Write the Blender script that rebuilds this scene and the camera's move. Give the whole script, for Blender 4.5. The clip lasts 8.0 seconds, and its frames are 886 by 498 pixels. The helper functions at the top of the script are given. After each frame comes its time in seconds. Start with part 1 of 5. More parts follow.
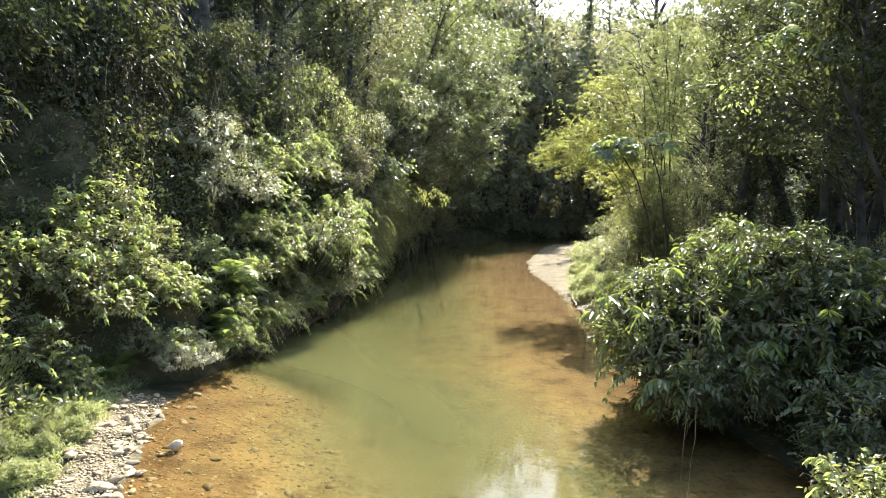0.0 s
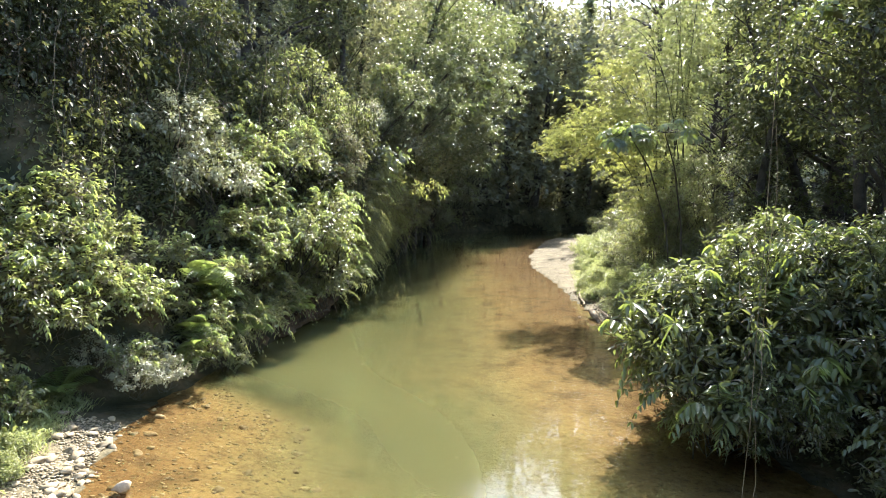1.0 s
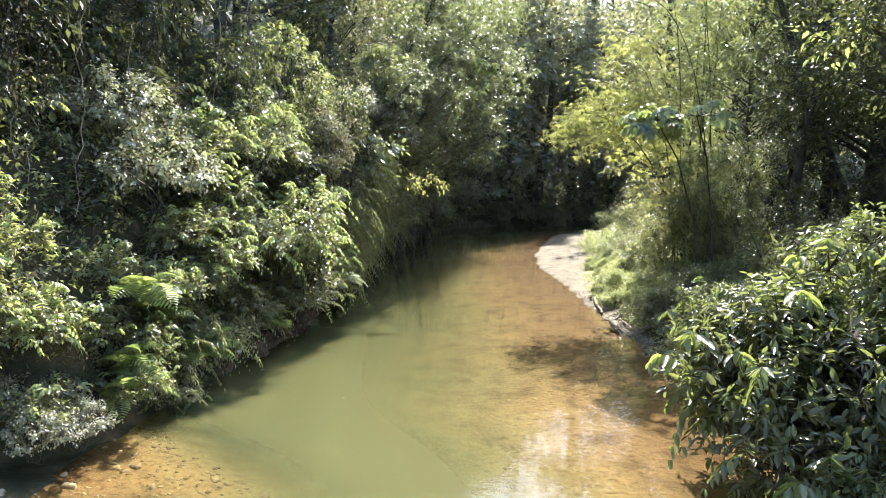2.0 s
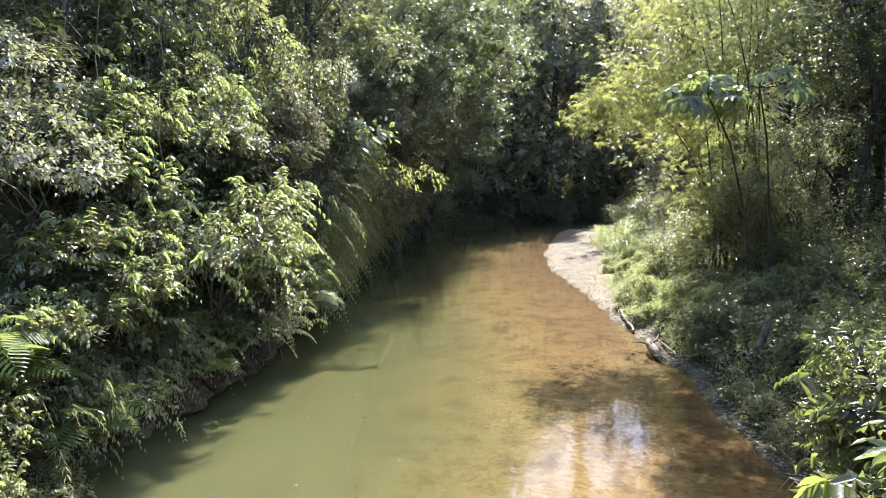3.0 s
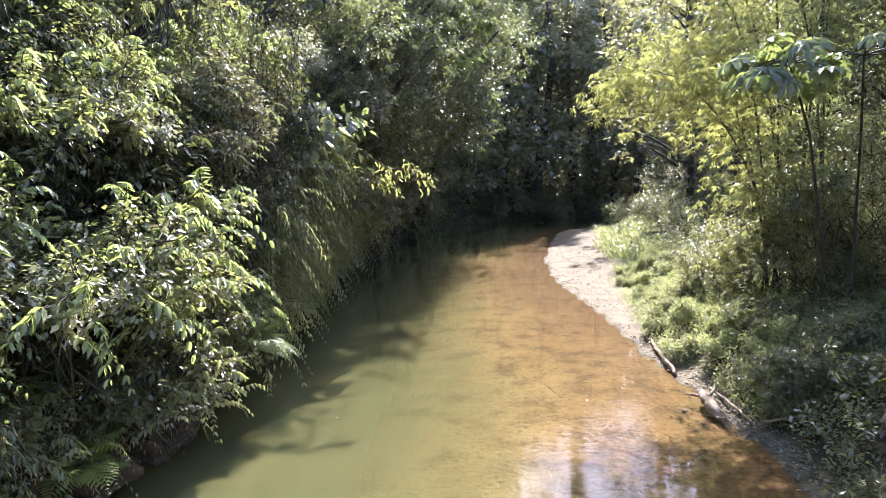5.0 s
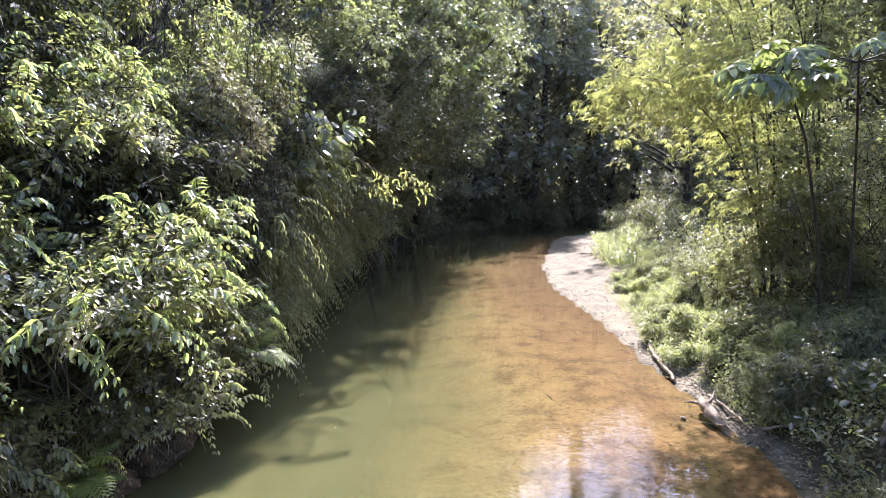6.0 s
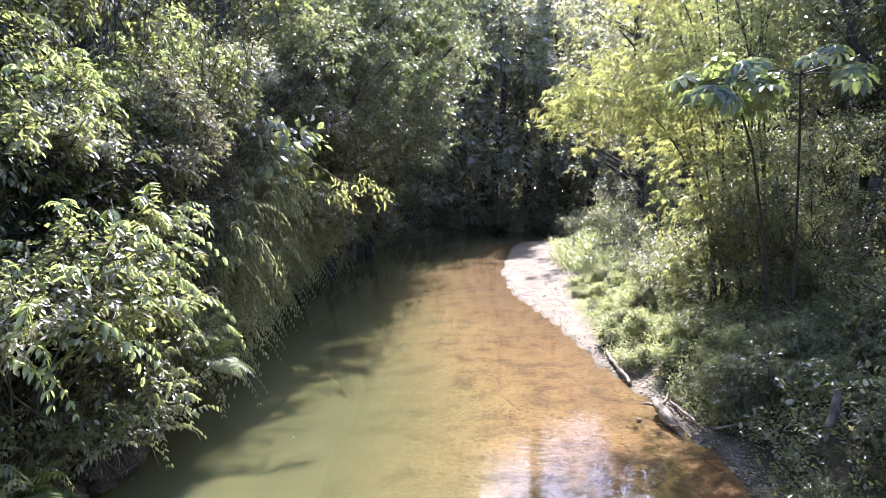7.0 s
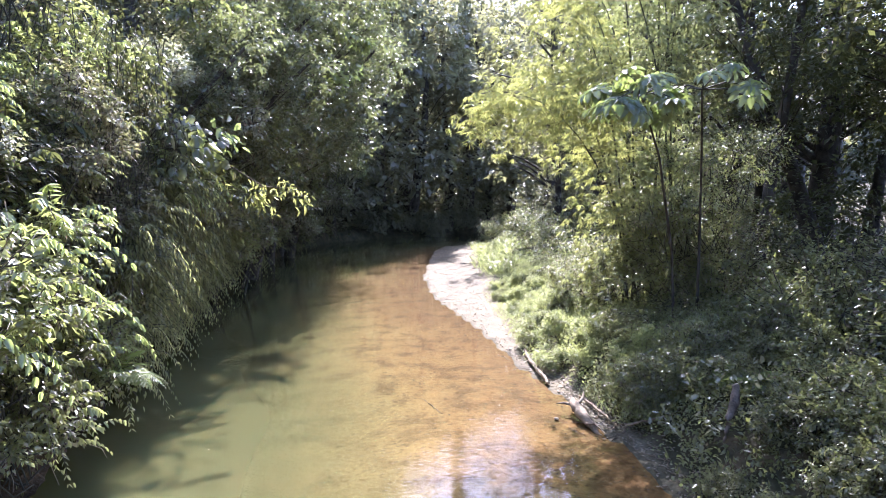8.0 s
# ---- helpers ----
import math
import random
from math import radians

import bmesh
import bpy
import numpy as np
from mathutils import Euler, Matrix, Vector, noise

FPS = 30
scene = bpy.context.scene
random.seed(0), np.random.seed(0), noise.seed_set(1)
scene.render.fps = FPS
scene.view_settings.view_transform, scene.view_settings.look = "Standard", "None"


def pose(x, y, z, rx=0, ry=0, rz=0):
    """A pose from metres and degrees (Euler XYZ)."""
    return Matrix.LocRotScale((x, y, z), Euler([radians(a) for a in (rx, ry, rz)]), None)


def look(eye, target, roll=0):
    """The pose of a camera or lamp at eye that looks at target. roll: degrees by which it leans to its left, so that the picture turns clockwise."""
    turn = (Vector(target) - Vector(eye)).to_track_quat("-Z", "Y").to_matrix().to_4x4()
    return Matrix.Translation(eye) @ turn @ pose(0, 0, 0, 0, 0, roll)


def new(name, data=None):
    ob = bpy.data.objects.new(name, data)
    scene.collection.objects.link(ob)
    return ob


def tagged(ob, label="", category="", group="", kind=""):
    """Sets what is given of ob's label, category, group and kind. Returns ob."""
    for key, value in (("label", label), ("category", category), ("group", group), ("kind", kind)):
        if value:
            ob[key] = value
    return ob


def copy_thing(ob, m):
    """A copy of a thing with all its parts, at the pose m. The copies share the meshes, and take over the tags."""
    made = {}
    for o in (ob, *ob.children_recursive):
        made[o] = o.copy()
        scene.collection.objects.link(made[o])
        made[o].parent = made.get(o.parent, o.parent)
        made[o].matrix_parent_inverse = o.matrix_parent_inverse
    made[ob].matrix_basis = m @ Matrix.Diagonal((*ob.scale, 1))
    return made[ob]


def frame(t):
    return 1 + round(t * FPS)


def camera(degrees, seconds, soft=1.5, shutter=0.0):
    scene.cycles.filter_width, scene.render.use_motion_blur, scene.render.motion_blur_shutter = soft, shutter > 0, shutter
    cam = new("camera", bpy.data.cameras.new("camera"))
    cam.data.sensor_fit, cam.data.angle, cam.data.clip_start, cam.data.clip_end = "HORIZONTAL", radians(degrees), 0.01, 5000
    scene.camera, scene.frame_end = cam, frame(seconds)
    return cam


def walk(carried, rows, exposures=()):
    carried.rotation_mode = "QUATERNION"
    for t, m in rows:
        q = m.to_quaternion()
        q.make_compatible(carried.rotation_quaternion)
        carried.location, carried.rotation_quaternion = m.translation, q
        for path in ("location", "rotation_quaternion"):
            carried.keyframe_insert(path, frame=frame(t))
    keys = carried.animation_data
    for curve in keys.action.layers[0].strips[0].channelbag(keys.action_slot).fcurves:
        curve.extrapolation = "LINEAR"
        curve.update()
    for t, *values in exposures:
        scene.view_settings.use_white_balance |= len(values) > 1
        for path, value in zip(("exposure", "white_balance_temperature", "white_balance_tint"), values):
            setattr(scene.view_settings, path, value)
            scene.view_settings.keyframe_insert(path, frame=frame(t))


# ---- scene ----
cam = camera(70.6, 8.0, soft=0.85)
PATH = [
    (0, (1.23, 1.445, 2.637), (0.894, 3.411, 2.487), 2.4),
    (0.5, (1.158, 1.881, 2.627), (0.823, 3.847, 2.468), 2.3),
    (1, (1.054, 2.507, 2.635), (0.722, 4.472, 2.462), 2.2),
    (1.5, (0.933, 3.271, 2.646), (0.602, 5.235, 2.462), 2.1),
    (1.7, (0.876, 3.625, 2.647), (0.544, 5.589, 2.46), 2.0),
    (2.8, (0.552, 6.129, 2.64), (0.211, 8.089, 2.437), 1.1),
    (3, (0.462, 6.613, 2.66), (0.123, 8.572, 2.45), 1.1),
    (3.5, (0.277, 7.771, 2.706), (-0.03, 9.736, 2.492), 1.1),
    (4, (0.137, 8.731, 2.745), (-0.17, 10.696, 2.527), 0.9),
    (4.5, (0.064, 9.079, 2.745), (-0.243, 11.042, 2.523), 0.8),
    (5.8, (0.024, 9.116, 2.772), (-0.275, 11.083, 2.565), 0.8),
    (6, (0.024, 9.119, 2.769), (-0.273, 11.087, 2.57), 0.5),
    (6.5, (0.022, 9.117, 2.768), (-0.234, 11.092, 2.578), 0.5),
    (7, (0.03, 9.107, 2.771), (-0.14, 11.091, 2.593), 0.6),
    (7.5, (0.033, 9.109, 2.773), (-0.051, 11.1, 2.603), 0.7),
    (8, (0.037, 9.093, 2.773), (0.114, 11.086, 2.613), 1.1),
]
EXPOSURES = [(0, 2.28, 6500, 8), (1.0, 2.30, 6300, 9), (1.7, 2.44, 6100, 12), (3.0, 2.30, 5850, 17), (4.5, 2.45, 5800, 23), (6.0, 2.48, 5650, 27), (8.0, 2.65, 5450, 30)]
walk(cam, [(t, look(eye, target, roll)) for t, eye, target, roll in PATH], EXPOSURES)

# ---- light ----
SUN_EL, SUN_AZ = 43.0, 6.5        # degrees above the horizon; degrees to the right of +y
world = bpy.data.worlds.new("sky")
scene.world = world
world.use_nodes = True
wn = world.node_tree.nodes
sky = wn.new("ShaderNodeTexSky")
sky.sky_type, sky.sun_disc = "NISHITA", False
sky.sun_elevation, sky.sun_rotation = radians(SUN_EL), radians(SUN_AZ)
sky.dust_density, sky.air_density = 1.2, 1.0
wn["Background"].inputs["Strength"].default_value = 0.15
world.node_tree.links.new(sky.outputs["Color"], wn["Background"].inputs["Color"])

sun = new("sun", bpy.data.lights.new("sun", "SUN"))
sun.data.energy, sun.data.angle, sun.data.color = 4.0, radians(0.6), (1.0, 0.94, 0.83)
_e, _a = radians(SUN_EL), radians(SUN_AZ)
sun.matrix_world = look((math.sin(_a) * math.cos(_e) * 60, math.cos(_a) * math.cos(_e) * 60, math.sin(_e) * 60), (0, 0, 0))

# ---- materials ----
def nodes_of(name):
    m = bpy.data.materials.new(name)
    m.use_nodes = True
    return m, m.node_tree.nodes, m.node_tree.links


def leaf_material(name, dark, light, through_colour, rough=0.42, translucent=0.38, odd=None, odd_share=0.0, spec=0.5):
    """Leaf: colour varies leaf by leaf and along a slow noise; light shines through the blade."""
    m, n, l = nodes_of(name)
    out, p = n["Material Output"], n["Principled BSDF"]
    geo = n.new("ShaderNodeNewGeometry")
    ramp = n.new("ShaderNodeValToRGB")
    ramp.color_ramp.elements[0].color = (*dark, 1)
    ramp.color_ramp.elements[1].color = (*light, 1)
    if odd:
        ramp.color_ramp.elements[1].position = 1.0 - odd_share - 0.01
        e = ramp.color_ramp.elements.new(1.0 - odd_share)
        e.color = (*odd, 1)
    blend = n.new("ShaderNodeMath")
    blend.operation = "MULTIPLY_ADD"
    blend.inputs[1].default_value = 0.72
    l.new(geo.outputs["Random Per Island"], blend.inputs[0])
    patch = n.new("ShaderNodeTexNoise")
    patch.inputs["Scale"].default_value, patch.inputs["Detail"].default_value = 2.3, 3.0
    l.new(geo.outputs["Position"], patch.inputs["Vector"])
    shift = n.new("ShaderNodeMapRange")
    shift.inputs["From Min"].default_value, shift.inputs["From Max"].default_value = 0.3, 0.7
    shift.inputs["To Min"].default_value, shift.inputs["To Max"].default_value = 0.0, 0.28
    l.new(patch.outputs["Fac"], shift.inputs["Value"])
    l.new(shift.outputs["Result"], blend.inputs[2])
    l.new(blend.outputs[0], ramp.inputs["Fac"])
    tc = n.new("ShaderNodeNewGeometry")
    noi = n.new("ShaderNodeTexNoise")
    noi.inputs["Scale"].default_value, noi.inputs["Detail"].default_value = 1.1, 4.0
    l.new(tc.outputs["Position"], noi.inputs["Vector"])
    hsv = n.new("ShaderNodeHueSaturation")
    mr = n.new("ShaderNodeMapRange")
    mr.inputs["From Min"].default_value, mr.inputs["From Max"].default_value = 0.3, 0.7
    mr.inputs["To Min"].default_value, mr.inputs["To Max"].default_value = 0.7, 1.3
    l.new(noi.outputs["Fac"], mr.inputs["Value"])
    l.new(mr.outputs["Result"], hsv.inputs["Value"])
    l.new(ramp.outputs["Color"], hsv.inputs["Color"])
    fine = n.new("ShaderNodeTexNoise")
    fine.inputs["Scale"].default_value, fine.inputs["Detail"].default_value = 60.0, 3.0
    l.new(tc.outputs["Position"], fine.inputs["Vector"])
    bump = n.new("ShaderNodeBump")
    bump.inputs["Strength"].default_value, bump.inputs["Distance"].default_value = 0.35, 0.01
    l.new(fine.outputs["Fac"], bump.inputs["Height"])
    l.new(bump.outputs["Normal"], p.inputs["Normal"])
    l.new(hsv.outputs["Color"], p.inputs["Base Color"])
    p.inputs["Roughness"].default_value = rough
    p.inputs["Specular IOR Level"].default_value = spec
    tr = n.new("ShaderNodeBsdfTranslucent")
    hs2 = n.new("ShaderNodeHueSaturation")
    hs2.inputs["Color"].default_value = (*through_colour, 1)
    l.new(mr.outputs["Result"], hs2.inputs["Value"])
    l.new(hs2.outputs["Color"], tr.inputs["Color"])
    mix = n.new("ShaderNodeMixShader")
    mix.inputs["Fac"].default_value = translucent
    l.new(p.outputs["BSDF"], mix.inputs[1])
    l.new(tr.outputs["BSDF"], mix.inputs[2])
    l.new(mix.outputs["Shader"], out.inputs["Surface"])
    return m


def plain_material(name, c1, c2, scale, rough=0.8, bump_strength=0.5, bump_distance=0.02, per_object=False, c3=None, spec=0.4):
    """Two or three colours over noise of two scales, with relief."""
    m, n, l = nodes_of(name)
    p = n["Principled BSDF"]
    geo = n.new("ShaderNodeNewGeometry")
    big = n.new("ShaderNodeTexNoise")
    big.inputs["Scale"].default_value, big.inputs["Detail"].default_value = scale, 6.0
    fine = n.new("ShaderNodeTexNoise")
    fine.inputs["Scale"].default_value, fine.inputs["Detail"].default_value = scale * 9, 4.0
    l.new(geo.outputs["Position"], big.inputs["Vector"])
    l.new(geo.outputs["Position"], fine.inputs["Vector"])
    ramp = n.new("ShaderNodeValToRGB")
    ramp.color_ramp.elements[0].position, ramp.color_ramp.elements[1].position = 0.32, 0.68
    ramp.color_ramp.elements[0].color, ramp.color_ramp.elements[1].color = (*c1, 1), (*c2, 1)
    if c3:
        ramp.color_ramp.elements.new(0.55).color = (*c3, 1)
    add = n.new("ShaderNodeMath")
    add.operation = "MULTIPLY_ADD"
    add.inputs[1].default_value, add.inputs[2].default_value = 0.35, -0.17
    l.new(fine.outputs["Fac"], add.inputs[0])
    tot = n.new("ShaderNodeMath")
    tot.operation = "ADD"
    l.new(big.outputs["Fac"], tot.inputs[0])
    l.new(add.outputs[0], tot.inputs[1])
    l.new(tot.outputs[0], ramp.inputs["Fac"])
    colour = ramp.outputs["Color"]
    if per_object:
        info = n.new("ShaderNodeObjectInfo")
        isl = n.new("ShaderNodeMath")
        isl.operation = "ADD"
        l.new(info.outputs["Random"], isl.inputs[0])
        l.new(geo.outputs["Random Per Island"], isl.inputs[1])
        fr = n.new("ShaderNodeMath")
        fr.operation = "FRACT"
        l.new(isl.outputs[0], fr.inputs[0])
        mr = n.new("ShaderNodeMapRange")
        mr.inputs["To Min"].default_value, mr.inputs["To Max"].default_value = 0.55, 1.25
        l.new(fr.outputs[0], mr.inputs["Value"])
        hsv = n.new("ShaderNodeHueSaturation")
        l.new(mr.outputs["Result"], hsv.inputs["Value"])
        l.new(colour, hsv.inputs["Color"])
        colour = hsv.outputs["Color"]
    l.new(colour, p.inputs["Base Color"])
    p.inputs["Roughness"].default_value = rough
    p.inputs["Specular IOR Level"].default_value = spec
    bump = n.new("ShaderNodeBump")
    bump.inputs["Strength"].default_value, bump.inputs["Distance"].default_value = bump_strength, bump_distance
    l.new(tot.outputs[0], bump.inputs["Height"])
    l.new(bump.outputs["Normal"], p.inputs["Normal"])
    return m


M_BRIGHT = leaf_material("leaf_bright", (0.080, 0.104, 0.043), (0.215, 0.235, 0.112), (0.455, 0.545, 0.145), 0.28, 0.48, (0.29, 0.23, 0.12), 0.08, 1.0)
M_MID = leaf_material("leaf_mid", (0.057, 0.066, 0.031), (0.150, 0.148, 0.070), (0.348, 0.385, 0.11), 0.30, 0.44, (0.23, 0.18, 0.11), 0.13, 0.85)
# darker leaf; under the trees it puts shade into the leaf colour
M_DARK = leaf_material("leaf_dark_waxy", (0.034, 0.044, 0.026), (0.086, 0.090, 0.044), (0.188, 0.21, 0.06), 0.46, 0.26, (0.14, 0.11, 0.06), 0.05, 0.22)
M_WHORL = leaf_material("leaf_whorled", (0.044, 0.048, 0.022), (0.104, 0.106, 0.044), (0.24, 0.28, 0.07), 0.33, 0.36, (0.14, 0.11, 0.06), 0.07, 0.65)
M_GLOSSY = leaf_material("leaf_glossy", (0.060, 0.072, 0.030), (0.132, 0.142, 0.062), (0.32, 0.40, 0.075), 0.32, 0.36, (0.20, 0.17, 0.06), 0.05, 0.65)
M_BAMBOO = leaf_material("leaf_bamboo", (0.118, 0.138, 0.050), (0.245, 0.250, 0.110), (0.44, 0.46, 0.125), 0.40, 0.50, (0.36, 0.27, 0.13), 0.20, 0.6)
# the bamboo leaf again, with the shade of the upright culms in its colour
M_BAMBOO_SHADED = leaf_material("leaf_bamboo_shaded", (0.085, 0.100, 0.042), (0.190, 0.200, 0.095), (0.33, 0.37, 0.12), 0.40, 0.42, (0.28, 0.23, 0.12), 0.12, 0.7)
M_GRASS = leaf_material("grass_blade", (0.160, 0.175, 0.075), (0.310, 0.325, 0.150), (0.48, 0.53, 0.17), 0.45, 0.44, (0.30, 0.26, 0.16), 0.14)
M_DROOP = leaf_material("drooping_blade", (0.086, 0.094, 0.043), (0.205, 0.205, 0.098), (0.35, 0.37, 0.12), 0.42, 0.45, (0.24, 0.185, 0.11), 0.20, 0.5)
M_FERN = leaf_material("fern_green", (0.065, 0.095, 0.030), (0.130, 0.165, 0.052), (0.286, 0.36, 0.085), 0.40, 0.45)
M_DRY = leaf_material("leaf_dry", (0.12, 0.10, 0.07), (0.32, 0.27, 0.19), (0.28, 0.22, 0.13), 0.6, 0.25)
M_TANGLE = leaf_material("withered_runner", (0.055, 0.046, 0.030), (0.15, 0.125, 0.080), (0.16, 0.13, 0.07), 0.6, 0.25)
M_SILVER = leaf_material("leaf_silvery", (0.151, 0.160, 0.105), (0.324, 0.315, 0.215), (0.396, 0.41, 0.17), 0.32, 0.34, (0.26, 0.22, 0.14), 0.12, 1.0)
M_OLIVE = leaf_material("leaf_olive", (0.105, 0.105, 0.055), (0.235, 0.215, 0.125), (0.34, 0.34, 0.13), 0.36, 0.42, (0.30, 0.23, 0.14), 0.28, 0.8)
M_FAR = leaf_material("leaf_forest", (0.070, 0.078, 0.052), (0.190, 0.180, 0.112), (0.330, 0.33, 0.14), 0.40, 0.38, (0.15, 0.13, 0.08), 0.06, 0.7)
M_DRAPE = leaf_material("leaf_drape", (0.051, 0.060, 0.034), (0.134, 0.133, 0.074), (0.246, 0.28, 0.09), 0.36, 0.36, (0.15, 0.13, 0.08), 0.06, 0.7)
M_UMBRELLA = leaf_material("leaf_umbrella", (0.13, 0.150, 0.105), (0.22, 0.240, 0.170), (0.34, 0.42, 0.10), 0.45, 0.38, (0.30, 0.34, 0.07), 0.10, 0.35)
M_BARK = plain_material("bark", (0.022, 0.018, 0.013), (0.095, 0.080, 0.060), 5.0, 0.9, 0.9, 0.03)
M_STEM = plain_material("green_stem", (0.022, 0.022, 0.013), (0.062, 0.056, 0.034), 9.0, 0.7, 0.3, 0.005)
M_DEADWOOD = plain_material("weathered_wood", (0.060, 0.042, 0.024), (0.34, 0.26, 0.165), 6.0, 0.85, 0.8, 0.015)
# darker weathered wood: the shade on the hanging branch is in its colour
M_SHADED_WOOD = plain_material("shaded_wood", (0.045, 0.034, 0.024), (0.20, 0.155, 0.11), 8.0, 0.9, 0.8, 0.012)
M_STONE = plain_material("river_stone", (0.215, 0.165, 0.098), (0.43, 0.345, 0.22), 7.0, 0.75, 0.4, 0.01, True)
M_WETSTONE = plain_material("bed_stone", (0.22, 0.145, 0.058), (0.42, 0.30, 0.14), 7.0, 0.7, 0.4, 0.01, True)
M_PALESTONE = plain_material("pale_stone", (0.30, 0.235, 0.155), (0.52, 0.42, 0.30), 9.0, 0.7, 0.4, 0.01)
M_EARTH = plain_material("bank_earth", (0.034, 0.024, 0.013), (0.125, 0.084, 0.046), 3.5, 0.95, 1.0, 0.10)


def ground_material():
    """Forest floor on the slopes, pale gravel close to the water line, sand and silt on the river bed."""
    m, n, l = nodes_of("river_ground")
    p = n["Principled BSDF"]
    geo = n.new("ShaderNodeNewGeometry")
    att = n.new("ShaderNodeAttribute")
    att.attribute_name = "zone"          # r: gravel, g: depth of the bed, b: grass
    sep = n.new("ShaderNodeSeparateColor")
    l.new(att.outputs["Color"], sep.inputs["Color"])

    def noise_at(scale, detail=5.0):
        t = n.new("ShaderNodeTexNoise")
        t.inputs["Scale"].default_value, t.inputs["Detail"].default_value = scale, detail
        l.new(geo.outputs["Position"], t.inputs["Vector"])
        return t.outputs["Fac"]

    def ramp_of(fac, *stops):
        r = n.new("ShaderNodeValToRGB")
        r.color_ramp.elements[0].position, r.color_ramp.elements[0].color = stops[0][0], (*stops[0][1], 1)
        r.color_ramp.elements[1].position, r.color_ramp.elements[1].color = stops[-1][0], (*stops[-1][1], 1)
        for pos, c in stops[1:-1]:
            r.color_ramp.elements.new(pos).color = (*c, 1)
        l.new(fac, r.inputs["Fac"])
        return r.outputs["Color"]

    def mixed(fac, a, b, kind="MIX"):
        x = n.new("ShaderNodeMix")
        x.data_type, x.blend_type = "RGBA", kind
        if isinstance(fac, float):
            x.inputs["Factor"].default_value = fac
        else:
            l.new(fac, x.inputs["Factor"])
        l.new(a, x.inputs["A"])
        l.new(b, x.inputs["B"])
        return x.outputs["Result"]

    litter = ramp_of(noise_at(3.0, 8.0), (0.3, (0.020, 0.022, 0.010)), (0.5, (0.045, 0.042, 0.020)), (0.7, (0.10, 0.075, 0.040)))
    vor = n.new("ShaderNodeTexVoronoi")
    vor.inputs["Scale"].default_value = 34.0
    l.new(geo.outputs["Position"], vor.inputs["Vector"])
    sand = ramp_of(noise_at(2.2, 8.0), (0.30, (0.122, 0.102, 0.066)), (0.5, (0.186, 0.155, 0.098)), (0.7, (0.256, 0.215, 0.135)))
    peb = ramp_of(vor.outputs["Distance"], (0.0, (1, 1, 1)), (0.55, (0.8, 0.78, 0.74)), (0.8, (0.45, 0.42, 0.38)))
    gravel = mixed(0.8, sand, peb, "MULTIPLY")
    # bed: rusty sand in the shallows, yellow-green silt further in, blue-green in the channel
    wob = n.new("ShaderNodeMath")
    wob.operation = "MULTIPLY_ADD"
    wob.inputs[1].default_value, wob.inputs[2].default_value = 0.34, -0.17
    l.new(noise_at(0.7, 6.0), wob.inputs[0])
    dep = n.new("ShaderNodeMath")
    dep.operation = "ADD"
    l.new(sep.outputs["Green"], dep.inputs[0])
    l.new(wob.outputs[0], dep.inputs[1])
    bed = ramp_of(dep.outputs[0], (0.05, (0.205, 0.114, 0.040)), (0.28, (0.315, 0.205, 0.076)), (0.52, (0.290, 0.222, 0.088)), (0.78, (0.205, 0.178, 0.078)), (0.95, (0.135, 0.138, 0.073)))
    mott = ramp_of(noise_at(2.4, 9.0), (0.34, (0.48, 0.44, 0.38)), (0.47, (0.92, 0.92, 0.92)), (0.68, (1.16, 1.16, 1.14)))
    clear_of = n.new("ShaderNodeMapRange")      # the bed shows sharply in the shallows only
    clear_of.inputs["From Min"].default_value, clear_of.inputs["From Max"].default_value = 0.35, 0.85
    clear_of.inputs["To Min"].default_value, clear_of.inputs["To Max"].default_value = 0.75, 0.12
    l.new(sep.outputs["Green"], clear_of.inputs["Value"])
    bed = mixed(clear_of.outputs["Result"], bed, mott, "MULTIPLY")
    grains = ramp_of(noise_at(17.0, 6.0), (0.34, (0.45, 0.40, 0.34)), (0.44, (0.95, 0.95, 0.95)), (0.7, (1.12, 1.12, 1.12)))
    bed = mixed(clear_of.outputs["Result"], bed, grains, "MULTIPLY")
    land = mixed(sep.outputs["Red"], litter, gravel)
    xyz = n.new("ShaderNodeSeparateXYZ")
    l.new(geo.outputs["Position"], xyz.inputs[0])
    under = n.new("ShaderNodeMath")
    under.operation = "LESS_THAN"
    under.inputs[1].default_value = 0.0
    l.new(xyz.outputs["Z"], under.inputs[0])
    l.new(mixed(under.outputs[0], land, bed), p.inputs["Base Color"])
    p.inputs["Roughness"].default_value = 0.9
    p.inputs["Specular IOR Level"].default_value = 0.2
    bump = n.new("ShaderNodeBump")
    bump.inputs["Strength"].default_value, bump.inputs["Distance"].default_value = 0.7, 0.04
    l.new(noise_at(14.0, 8.0), bump.inputs["Height"])
    l.new(bump.outputs["Normal"], p.inputs["Normal"])
    return m


